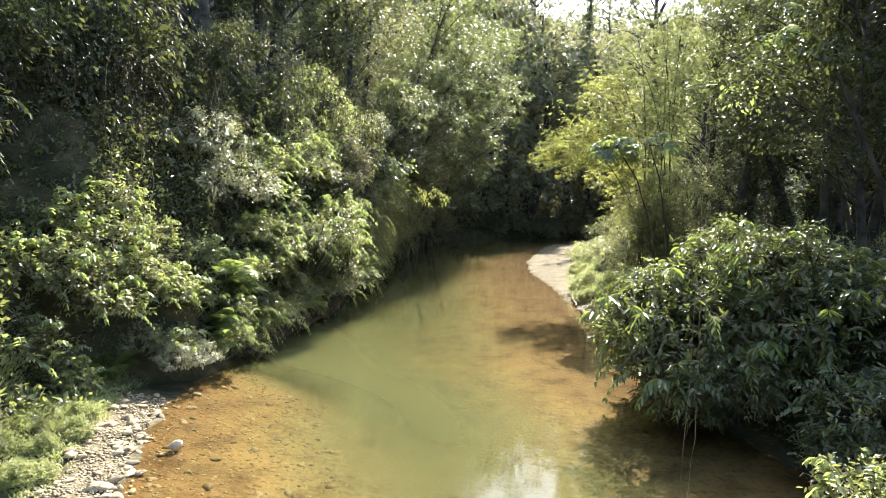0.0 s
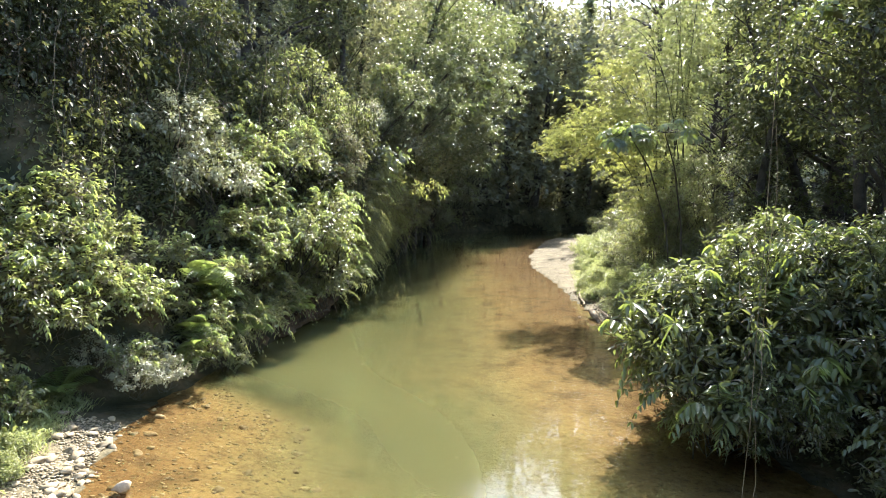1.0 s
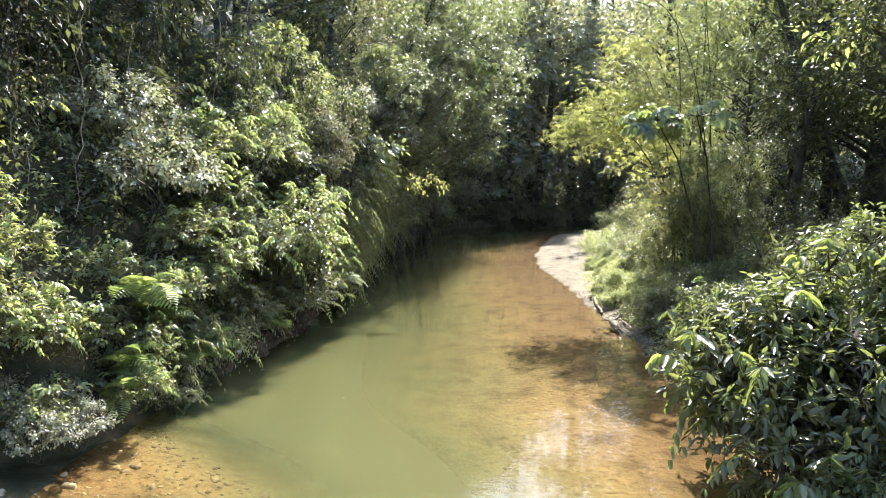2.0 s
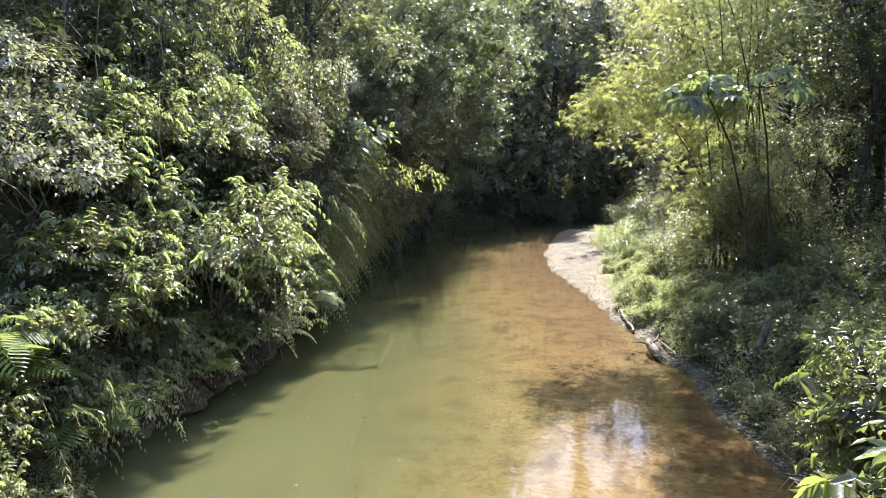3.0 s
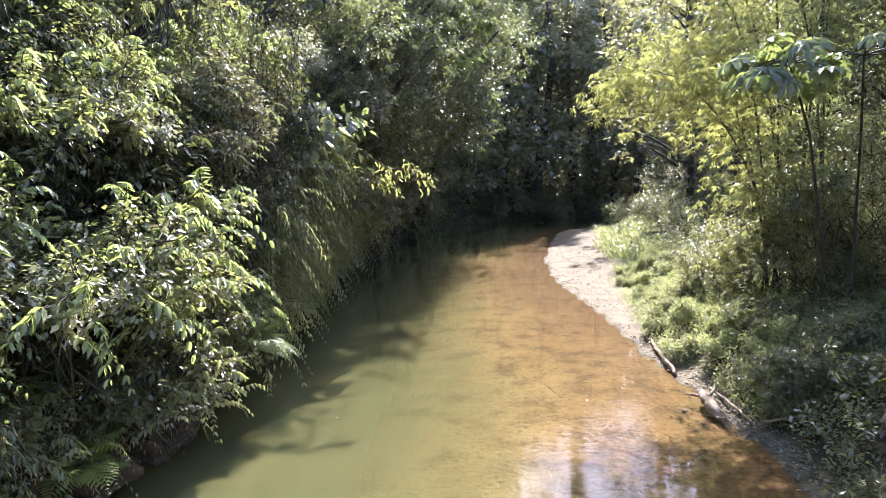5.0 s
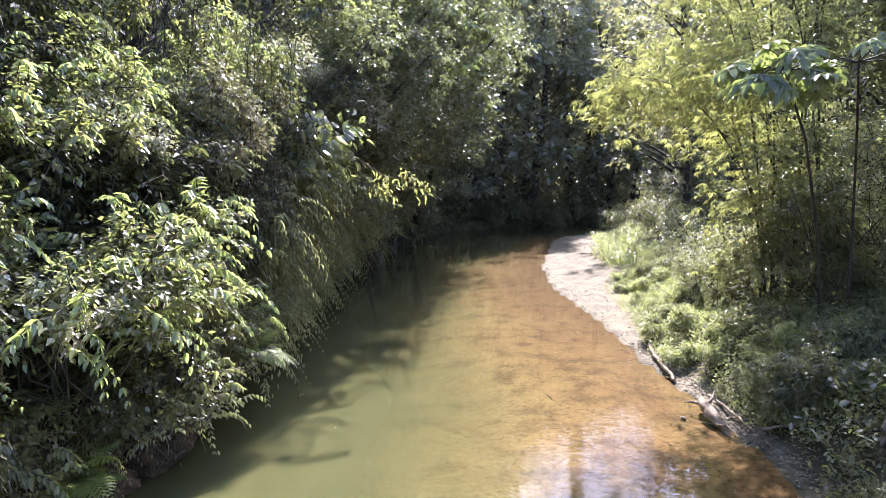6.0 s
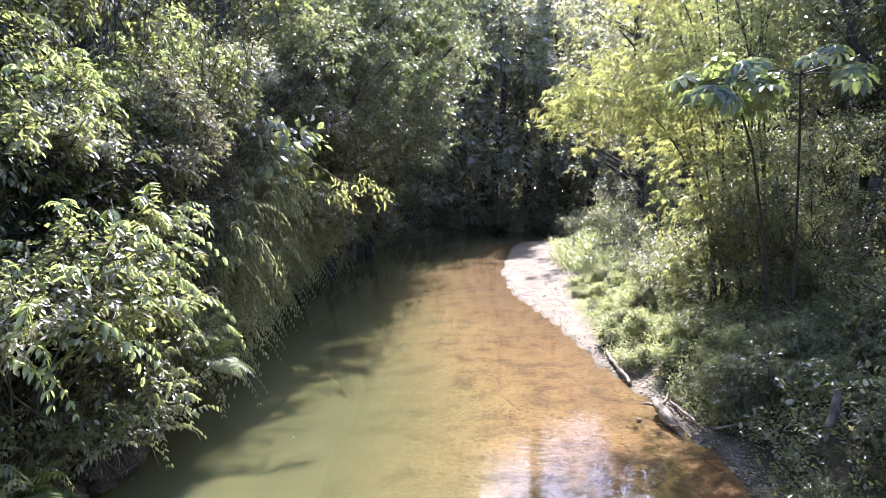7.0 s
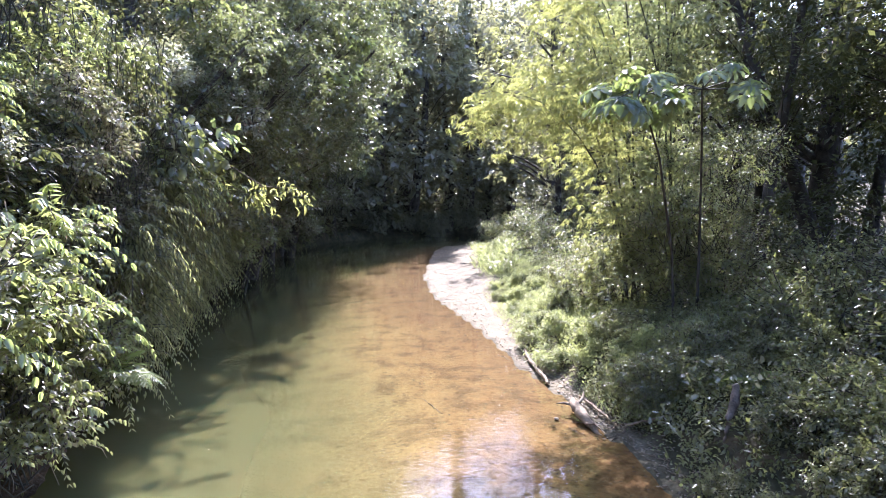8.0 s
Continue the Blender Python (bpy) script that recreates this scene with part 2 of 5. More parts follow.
def water_material():
    """Slightly cloudy river water: clear body over the bed, a little green in suspension, mirror gloss by the Fresnel law, fine ripples."""
    m, n, l = nodes_of("river_water")
    n.remove(n["Principled BSDF"])
    out = n["Material Output"]
    geo = n.new("ShaderNodeNewGeometry")
    mapping = n.new("ShaderNodeMapping")
    mapping.inputs["Scale"].default_value = (0.7, 2.2, 1.0)
    l.new(geo.outputs["Position"], mapping.inputs["Vector"])
    rip = n.new("ShaderNodeTexNoise")
    rip.inputs["Scale"].default_value, rip.inputs["Detail"].default_value = 8.5, 2.5
    l.new(mapping.outputs["Vector"], rip.inputs["Vector"])
    slow = n.new("ShaderNodeTexNoise")
    slow.inputs["Scale"].default_value, slow.inputs["Detail"].default_value = 0.5, 2.0
    l.new(geo.outputs["Position"], slow.inputs["Vector"])
    amp = n.new("ShaderNodeMapRange")
    amp.inputs["From Min"].default_value, amp.inputs["From Max"].default_value = 0.46, 0.68
    amp.inputs["To Min"].default_value, amp.inputs["To Max"].default_value = 0.10, 0.9
    l.new(slow.outputs["Fac"], amp.inputs["Value"])
    mul = n.new("ShaderNodeMath")
    mul.operation = "MULTIPLY"
    l.new(rip.outputs["Fac"], mul.inputs[0])
    l.new(amp.outputs["Result"], mul.inputs[1])
    bump = n.new("ShaderNodeBump")
    bump.inputs["Strength"].default_value, bump.inputs["Distance"].default_value = 0.30, 0.012
    l.new(mul.outputs[0], bump.inputs["Height"])
    clear = n.new("ShaderNodeBsdfTransparent")
    clear.inputs["Color"].default_value = (0.89, 0.89, 0.83, 1)
    cloudy = n.new("ShaderNodeSubsurfaceScattering")
    cloudy.falloff = "BURLEY"
    cloudy.inputs["Color"].default_value = (0.094, 0.095, 0.038, 1)
    cloudy.inputs["Scale"].default_value = 0.17
    cloudy.inputs["Radius"].default_value = (0.75, 1.0, 1.15)
    silt = n.new("ShaderNodeAttribute")
    silt.attribute_name = "silt"          # how far the water hides its bed
    body = n.new("ShaderNodeMixShader")
    l.new(silt.outputs["Fac"], body.inputs["Fac"])
    l.new(clear.outputs[0], body.inputs[1])
    l.new(cloudy.outputs[0], body.inputs[2])
    gloss = n.new("ShaderNodeBsdfGlossy")
    gloss.inputs["Roughness"].default_value = 0.02
    l.new(bump.outputs["Normal"], gloss.inputs["Normal"])
    fr = n.new("ShaderNodeFresnel")
    fr.inputs["IOR"].default_value = 1.33
    l.new(bump.outputs["Normal"], fr.inputs["Normal"])
    mix = n.new("ShaderNodeMixShader")
    l.new(fr.outputs[0], mix.inputs["Fac"])
    l.new(body.outputs[0], mix.inputs[1])
    l.new(gloss.outputs[0], mix.inputs[2])
    l.new(mix.outputs[0], out.inputs["Surface"])
    return m


M_GROUND, M_WATER = ground_material(), water_material()

# ---- mesh tools ----
class Geo:
    """Gathers vertices and faces of a mesh in arrays."""

    def __init__(self):
        self.v, self.f, self.count = [], [], 0

    def add(self, verts, faces):
        verts, faces = np.asarray(verts, float), np.asarray(faces, int)
        self.v.append(verts)
        self.f.append(faces + self.count)
        self.count += len(verts)

    def mesh(self, name, material, smooth=False):
        me = bpy.data.meshes.new(name)
        v = np.concatenate(self.v)
        me.vertices.add(len(v))
        me.vertices.foreach_set("co", v.astype(np.float32).ravel())
        loops = np.concatenate([f.ravel() for f in self.f])
        sizes = np.concatenate([np.full(len(f), f.shape[1]) for f in self.f])
        me.loops.add(len(loops))
        me.loops.foreach_set("vertex_index", loops.astype(np.int32))
        me.polygons.add(len(sizes))
        me.polygons.foreach_set("loop_start", np.concatenate([[0], np.cumsum(sizes)[:-1]]).astype(np.int32))
        if smooth:
            me.polygons.foreach_set("use_smooth", np.ones(len(sizes), bool))
        me.update(calc_edges=True)
        me.materials.append(material)
        return me


def part(name, geo, material, parent=None, label="", smooth=False):
    """Links gathered geometry as one mesh object under a thing or part."""
    ob = new(name, geo.mesh(name, material, smooth))
    ob.parent = parent
    return tagged(ob, label) if label else ob


def unit(a):
    return a / np.maximum(np.linalg.norm(a, axis=-1, keepdims=True), 1e-9)


def tube(geo, points, radii, sides=5):
    """A tapered limb along points."""
    points = np.asarray(points, float)
    d = unit(np.gradient(points, axis=0))
    ref = np.where(np.abs(d[:, 2:3]) > 0.9, [[1.0, 0, 0]], [[0, 0, 1.0]])
    s = unit(np.cross(d, ref))
    t = np.cross(d, s)
    ang = np.arange(sides) * 2 * np.pi / sides
    ring = points[:, None] + np.asarray(radii)[:, None, None] * (np.cos(ang)[None, :, None] * s[:, None] + np.sin(ang)[None, :, None] * t[:, None])
    k = len(points)
    i, j = np.meshgrid(np.arange(k - 1), np.arange(sides), indexing="ij")
    a, b = i * sides + j, i * sides + (j + 1) % sides
    geo.add(ring.reshape(-1, 3), np.stack([a, b, b + sides, a + sides], -1).reshape(-1, 4))
    geo.add([points[-1]] + list(ring[-1]), [[0, q + 1, (q + 1) % sides + 1] for q in range(sides)])


def blades(geo, base, axis, normal, length, width, form="leaf", sag=0.12):
    """Leaves in one go. diamond: 2 triangles; leaf: 4, folded along the midrib; blade: a long arching strip."""
    axis = unit(axis)
    side = unit(np.cross(normal, axis))
    nrm = np.cross(axis, side)
    L, W = np.asarray(length)[:, None], np.asarray(width)[:, None]
    n = len(base)
    first = np.arange(n)[:, None]
    tip = base + axis * L - nrm * L * sag
    if form == "diamond":
        l1 = base + axis * L * 0.42 + side * W * 0.5 + nrm * W * 0.12
        r1 = base + axis * L * 0.42 - side * W * 0.5 + nrm * W * 0.12
        geo.add(np.stack([base, l1, tip, r1], 1).reshape(-1, 3), np.concatenate([first * 4 + [[0, 1, 2]], first * 4 + [[0, 2, 3]]]))
    elif form == "leaf":
        l1 = base + axis * L * 0.26 + side * W * 0.44 + nrm * W * 0.16
        l2 = base + axis * L * 0.62 + side * W * 0.42 + nrm * (W * 0.16 - L * sag * 0.35)
        r1 = base + axis * L * 0.26 - side * W * 0.44 + nrm * W * 0.16
        r2 = base + axis * L * 0.62 - side * W * 0.42 + nrm * (W * 0.16 - L * sag * 0.35)
        geo.add(np.stack([base, l1, l2, tip, r2, r1], 1).reshape(-1, 3), np.concatenate([first * 6 + [[0, 1, 2, 3]], first * 6 + [[0, 3, 4, 5]]]))
    else:
        down = np.array([[0, 0, -1.0]])
        m1 = base + axis * L * 0.4 + down * L * sag * 0.3
        m2 = base + axis * L * 0.72 + down * L * sag * 1.1
        end = base + axis * L * 0.9 + down * L * sag * 2.4
        geo.add(np.stack([base - side * W * 0.3, base + side * W * 0.3, m1 + side * W * 0.5, m1 - side * W * 0.5, m2 + side * W * 0.36, m2 - side * W * 0.36, end], 1).reshape(-1, 3),
                np.concatenate([first * 7 + [[0, 1, 2, 3]], first * 7 + [[3, 2, 4, 5]]]))
        geo.f.append(first * 7 + [[5, 4, 6]] + (geo.count - 7 * n))


def sprays(rng, geo, tips, dirs, per, length, width, form, droop, twig, spread=0.9, sag=0.12, upward=0.8):
    """Leaves set alternately along the last bit of every twig."""
    n = len(tips)
    t = np.tile(np.linspace(0.0, 1.0, per), n)
    tip, d = np.repeat(tips, per, 0), np.repeat(unit(dirs), per, 0)
    rnd = rng.normal(size=(n * per, 3))
    side = unit(np.cross(d, rnd))
    base = tip - d * (t[:, None] * twig) + side * 0.01 + rng.normal(size=(n * per, 3)) * twig * 0.10
    axis = unit(d * (1.0 - 0.6 * t[:, None]) + side * spread + rng.normal(size=(n * per, 3)) * 0.25 + np.array([0, 0, -droop]))
    normal = unit(np.array([0, 0, upward * 1.25]) + d * 0.35 + rng.normal(size=(n * per, 3)) * 0.5)
    s = rng.uniform(0.5, 1.3, n * per)
    blades(geo, base, axis, normal, length * s, width * s * rng.uniform(0.85, 1.15, n * per), form, sag)


def shoots_at(rng, geo, wood, tips, dirs, reach, leaves, length, width, hang=0.55):
    """Arching shoots with leaves in two ranks that hang from the stem and shrink towards its tip."""
    down = np.array([0, 0, -1.0])
    for tip, d in zip(tips, unit(np.asarray(dirs, float))):
        r, s = reach * rng.uniform(0.6, 1.25), rng.uniform(0.75, 1.2)
        d = unit(d * [1, 1, 0.6] + rng.normal(size=3) * 0.25)
        t = np.linspace(0, 1, leaves + 2)[:, None]
        line = tip - d * r * 0.15 + d * r * t + [0, 0, 1] * (r * (0.45 * t - (0.35 + hang) * t ** 2))
        tube(wood, line[::3], np.linspace(0.006, 0.002, len(line[::3])), 3)
        tang = unit(np.gradient(line, axis=0))
        side = unit(np.cross(tang, [0, 0, 1.0]) + 1e-6)
        k = np.arange(1, leaves + 2)
        for rank in (1, -1):
            base = line[k]
            axis = unit(side[k] * rank * rng.uniform(0.6, 1.0, (len(k), 1)) + tang[k] * 0.55 + down * hang * rng.uniform(0.6, 1.4, (len(k), 1)) + rng.normal(size=(len(k), 3)) * 0.16)
            normal = unit([0, 0, 1.0] + side[k] * rank * 0.5 + rng.normal(size=(len(k), 3)) * 0.28)
            f = s * (1.1 - 0.45 * t[k, 0]) * rng.uniform(0.75, 1.15, len(k))
            blades(geo, base, axis, normal, length * f, width * f, "leaf", 0.22)


def lobes_in(rng, count, radii, centre, size):
    """Centres and sizes of the clumps of a crown."""
    d = unit(rng.normal(size=(count, 3)))
    d[:, 2] = np.abs(d[:, 2]) * 1.1 - 0.35
    c = np.asarray(centre) + d * np.asarray(radii) * rng.uniform(0.45, 0.75, (count, 1))
    return c, size * rng.uniform(0.55, 1.35, count)


def clump_tips(rng, centres, sizes, per_lobe, under=-0.8):
    """Twig ends on the outer side of the clumps, with uneven depth."""
    c, s = np.repeat(centres, per_lobe, 0), np.repeat(sizes, per_lobe)[:, None]
    d = unit(rng.normal(size=(len(c), 3)))
    d[:, 2] = np.where(d[:, 2] < under, -d[:, 2], d[:, 2])
    return c + d * s * rng.uniform(0.5, 1.08, (len(c), 1)) * [1, 1, 0.85], unit(d + [0, 0, 0.15])


def outer(tips, dirs, centres, sizes, share=0.82):
    """Keeps the twig ends that lie in no other clump."""
    inside = np.zeros(len(tips), int)
    for c, s in zip(centres, sizes):
        inside += np.linalg.norm((tips - c) / [1, 1, 0.85], axis=1) < s * share
    own = np.linalg.norm(tips - np.repeat(centres, len(tips) // len(centres), 0), axis=1) < np.repeat(sizes, len(tips) // len(centres)) * share
    keep = inside - own.astype(int) <= 0
    return tips[keep], dirs[keep], np.repeat(centres, len(tips) // len(centres), 0)[keep]


def shrub(name, seed, radii, lobes, lobe_size, per_lobe, per, length, width, material, label, category="shrub", form="leaf", droop=0.35, twig=0.3, sag=0.12, spread=0.9, lift=0.62, dry=80, shoots=0, shoot=(0.34, 0.12, 0.048, M_BRIGHT)):
    """A bush: stems from the ground to its clumps, and its leaves."""
    rng = np.random.default_rng(seed)
    root = tagged(new(name), label, category)
    centre = np.array([0, 0, radii[2] * lift])
    c, s = lobes_in(rng, lobes, radii, centre, lobe_size)
    wood = Geo()
    for q in c[::2]:
        foot = rng.normal(size=3) * [0.12, 0.12, 0]
        foot[2] = -0.25
        mid = foot * 0.5 + q * 0.5 + rng.normal(size=3) * 0.1 - [0, 0, 0.12]
        tube(wood, [foot, mid, q, q + (q - mid) * 0.4], [0.010, 0.008, 0.006, 0.003], 4)
    tips, dirs = clump_tips(rng, c, s, per_lobe)
    tips, dirs, near = outer(tips, dirs, c, s)
    for i in range(0, len(tips), 5):
        tube(wood, [near[i], tips[i] * 0.6 + near[i] * 0.4 - [0, 0, 0.03], tips[i]], [0.009, 0.006, 0.002], 3)
    green = Geo()
    sprays(rng, green, tips, dirs, per, length, width, form, droop, twig, spread, sag)
    part("foliage", green, material, root)
    if shoots:
        pick = rng.choice(len(tips), shoots, replace=False)
        young = Geo()
        shoots_at(rng, young, wood, tips[pick], unit(dirs[pick] + [0, 0, 0.15]), shoot[0], 6, shoot[1], shoot[2])
        part("shoot_foliage", young, shoot[3], root, "larger drooping leaves of young shoots")
    if dry:
        pick = rng.choice(len(tips), dry, replace=False)
        withered = Geo()
        sprays(rng, withered, tips[pick] * 0.98, dirs[pick], 5, length * 0.9, width * 0.6, "diamond", 0.9, twig * 1.4)
        for i in pick[::3]:
            end = tips[i] + dirs[i] * 0.16 + rng.normal(size=3) * 0.05
            tube(withered, [near[i], tips[i], end, end + dirs[i] * 0.06 + [0, 0, -0.08]], [0.004, 0.0035, 0.003, 0.0015], 3)
        part("dry_foliage", withered, M_DRY, root, "tan withered leaves and bare runners")
    tagged(part("branchwork", wood, M_STEM, root), kind="stuff")
    return root


def tree(name, seed, height, trunk_r, crown_from, crown_r, lobes, lobe_size, per_lobe, per, length, width, material, label, form="diamond", droop=0.4, lean=(0, 0), twig=0.45, column=False):
    """A tapered trunk with limbs and a crown of clumps; column: clumps stacked down the stem, as creepers drape it."""
    rng = np.random.default_rng(seed)
    root = tagged(new(name), label, "tree")
    wood = Geo()
    z = np.linspace(-0.6, height * 0.93, 9)
    k = np.clip(z / height, 0, 1)
    line = np.stack([lean[0] * k ** 1.5 + 0.25 * np.sin(k * 5 + seed), lean[1] * k ** 1.5 + 0.25 * np.cos(k * 4 + seed), z], 1)
    rad = trunk_r * (1.0 - 0.8 * k) + trunk_r * 0.5 * np.exp(-np.clip(z, 0, None) * 1.5)
    tube(wood, line, rad, 9)
    h = rng.uniform(crown_from, height, lobes)
    if column:
        wide = crown_r * (0.8 + 0.3 * np.sin(h * 1.7 + seed)) * (1.05 - 0.2 * h / height)
    else:
        f = (h - crown_from) / (height - crown_from)
        wide = crown_r * np.sqrt(np.clip(1 - (f * 1.5 - 0.55) ** 2, 0.08, 1))
    a = rng.uniform(0, 2 * np.pi, lobes)
    at = np.stack([np.interp(h, z, line[:, 0]), np.interp(h, z, line[:, 1]), h], 1)
    c = at + np.stack([np.cos(a), np.sin(a), np.zeros(lobes)], 1) * (wide * np.sqrt(rng.uniform(0.15, 1, lobes)))[:, None]
    s = lobe_size * rng.uniform(0.65, 1.3, lobes)
    for q, hh in list(zip(c, h))[::3 if column else 1]:
        low = max(crown_from * 0.7, hh - 1.2)
        foot = np.array([np.interp(low, z, line[:, 0]), np.interp(low, z, line[:, 1]), low])
        tube(wood, [foot, foot * 0.45 + q * 0.55 + [0, 0, 0.15], q], [trunk_r * (0.12 if column else 0.26), trunk_r * (0.08 if column else 0.15), 0.01], 4)
    part("trunk", wood, M_BARK, root, smooth=True)
    tips, dirs = clump_tips(rng, c, s, per_lobe)
    tips, dirs, near = outer(tips, dirs, c, s, 0.6)
    green = Geo()
    sprays(rng, green, tips, dirs, per, length, width, form, droop, twig)
    part("crown", green, material, root)
    return root

# ---- lie of the land ----
LEFT = [(-2.4, -40), (-2.1, -8), (-1.9, 2), (-2.3, 6.0), (-2.8, 7.0), (-3.4, 8.4), (-3.6, 10.2), (-3.5, 12), (-3.75, 14.7), (-4.4, 18.2), (-5.0, 21), (-5.5, 24.5), (-5.8, 29), (-6.2, 34),
        (-6.2, 41), (-5.2, 47), (-2.4, 52), (2.6, 58), (9, 65), (22, 74), (60, 90)]
RIGHT = [(60, 76), (24, 62), (12, 55), (7.4, 50.5), (3.6, 47.2), (1.5, 45.2), (0.9, 42), (0.5, 36), (0.25, 31), (0.5, 26.5), (1.45, 21.8), (1.8, 19.2), (2.2, 17.4), (2.4, 16), (2.5, 14.5),
         (2.7, 12.5), (3.3, 10), (4.0, 8.2), (3.85, 5.5), (4.4, 0), (4.8, -8), (4.8, -40)]


def shore_distance(x, y, chain):
    """Distance to a line of shore points."""
    c = np.asarray(chain, float)
    best = np.full(np.shape(x), 1e9)
    for (ax, ay), (bx, by) in zip(c[:-1], c[1:]):
        dx, dy = bx - ax, by - ay
        t = np.clip(((x - ax) * dx + (y - ay) * dy) / (dx * dx + dy * dy), 0, 1)
        best = np.minimum(best, np.hypot(x - ax - t * dx, y - ay - t * dy))
    return best


def in_water(x, y):
    c = np.asarray(LEFT + RIGHT, float)
    inside = np.zeros(np.shape(x), bool)
    for (ax, ay), (bx, by) in zip(c, np.roll(c, -1, 0)):
        cross = (ay > y) != (by > y)
        inside ^= cross & (x < (bx - ax) * (y - ay) / (by - ay + 1e-12) + ax)
    return inside


def smooth(e0, e1, v):
    t = np.clip((v - e0) / (e1 - e0), 0, 1)
    return t * t * (3 - 2 * t)


def ripple(x, y, s):
    return np.sin(x * s + 1.3 * np.sin(y * s * 0.7)) * np.cos(y * s * 1.1 + 0.8 * np.sin(x * s * 0.6 + 2))


def land(x, y):
    """Height of the ground, and how far it is gravel, how deep the bed lies, how far it is grass."""
    x, y = np.asarray(x, float), np.asarray(y, float)
    dl, dr, wet = shore_distance(x, y, LEFT), shore_distance(x, y, RIGHT), in_water(x, y)
    # outer bank: a small beach where the walk begins, then a steep wooded slope
    beach = 1 - smooth(8.2, 9.4, y)
    d2 = np.maximum(dl - 1.3 * (1 - smooth(8.3, 9.7, y)), 0)
    steep = 0.65 * smooth(0, 0.35, d2) + np.minimum(d2, 3.6) * 1.35 + np.clip(d2 - 3.6, 0, 14) * 0.7 + np.clip(d2 - 17.6, 0, 60) * 0.25
    calm = 1 - 0.62 * smooth(36, 50, y) * smooth(-14, -2, x)
    hl = steep * calm + 0.10 * np.minimum(dl, 1.5) * beach + 26 * smooth(74, 118, y)
    # inner bank: a gravel bar, a low step, then forest floor
    bar = 0.28 + 2.5 * smooth(19, 31, y)
    d3 = np.maximum(dr - bar, 0)
    hr = 26 * smooth(74, 118, y) + 0.10 * np.minimum(dr, bar) + 0.40 * smooth(0, 0.7, d3) + 0.16 * np.minimum(d3, 12) + 0.30 * np.clip(d3 - 12, 0, 40)
    left = dl < dr
    h = np.where(left, hl, hr) + np.where(left, 0.16, 0.05) * ripple(x, y, 1.7) * smooth(0.3, 1.2, np.minimum(dl, dr)) + 0.02 * ripple(x, y, 6.0)
    # bed: a channel along the outer bank, shallows along the inner one and off the beach
    shelf = 1 - smooth(9.0, 11.4, y)
    from_left = smooth(-0.2, 0.25 + 3.3 * shelf, dl)
    from_right = smooth(0.0, 3.9 + 1.5 * smooth(8, 13, y) - 1.6 * smooth(30, 40, y), dr)
    depth = 0.05 + 1.15 * from_left * from_right
    depth = depth * (0.9 + 0.1 * ripple(x, y, 0.8)) * np.where(dl < dr, smooth(-0.02, 0.06 + 0.3 * shelf, dl), smooth(-0.02, 0.35, dr)) + 0.02
    h = np.where(wet, -0.30 * depth, h + 0.015)
    gravel = np.where(left, (1 - smooth(8.0, 8.6, y)) * (1 - smooth(0.40, 0.80, dl + 0.22 * ripple(x, y, 2.3))), (1 - smooth(bar * 0.72, bar * 1.02 + 0.12, dr + 0.2 * ripple(x, y, 1.9))) * (0.12 + 0.68 * smooth(14.6, 16.2, y) + 0.20 * smooth(17.0, 20.5, y)))
    grass = np.where(left, beach * smooth(0.4, 0.8, dl), smooth(bar * 0.6, bar * 1.1, dr) * (1 - smooth(2.5, 4.5, dr)))
    murk = 1 - (1 - np.clip(np.where(wet, depth / 1.4, 0), 0, 1)) * (1 - 0.85 * smooth(-0.4, 0.4, dr - dl) * (1 - shelf) * (1 - smooth(0.4, 2.8, dl)))
    return h, np.where(wet, 0, gravel), np.clip(murk, 0, 1), np.where(wet, 0, grass)


def height(x, y):
    return float(land(np.array([x]), np.array([y]))[0][0])


def grid_lines(fine_from, fine_to, step, reach, grow=1.35):
    mid = list(np.arange(fine_from, fine_to + step / 2, step))
    lo, hi, s = [], [], step
    while fine_from - (lo[-1] if lo else fine_from) < reach:
        s *= grow
        lo.append((lo[-1] if lo else fine_from) - s)
        hi.append((hi[-1] if hi else fine_to) + s)
    return np.array(lo[::-1] + mid + hi)


def sheet(name, xs, ys, z_of, material):
    gx, gy = np.meshgrid(xs, ys)
    g = Geo()
    a = (np.arange(len(ys) - 1)[:, None] * len(xs) + np.arange(len(xs) - 1)[None]).reshape(-1, 1)
    g.add(np.stack([gx.ravel(), gy.ravel(), z_of(gx.ravel(), gy.ravel())], 1), a + [[0, 1, len(xs) + 1, len(xs)]])
    return part(name, g, material, smooth=True)


XS, YS = grid_lines(-9, 8, 0.15, 700, 1.25), grid_lines(2, 50, 0.25, 700, 1.25)
ground = sheet("ground", XS, YS, lambda x, y: land(x, y)[0], M_GROUND)
tagged(ground, "forest floor, pale gravel banks and sandy river bed", "ground", kind="structure")
_gx, _gy = np.meshgrid(XS, YS)
_h, _gr, _de, _ga = land(_gx.ravel(), _gy.ravel())
zone = ground.data.color_attributes.new("zone", "FLOAT_COLOR", "POINT")
zone.data.foreach_set("color", np.stack([_gr, _de, _ga, np.ones_like(_gr)], 1).astype(np.float32).ravel())

WX, WY = grid_lines(-9, 8, 0.2, 55, 1.3), grid_lines(2, 50, 0.25, 45, 1.3)
water = sheet("water", WX, WY, lambda x, y: np.zeros_like(x), M_WATER)
_gx, _gy = np.meshgrid(WX, WY)
_de = land(_gx.ravel(), _gy.ravel())[2]
silt = water.data.attributes.new("silt", "FLOAT", "POINT")
silt.data.foreach_set("value", (0.07 + 0.73 * smooth(0.0, 1.08, _de)).astype(np.float32))
tagged(water, "calm cloudy green and amber river water with fine ripples", "water", kind="structure")

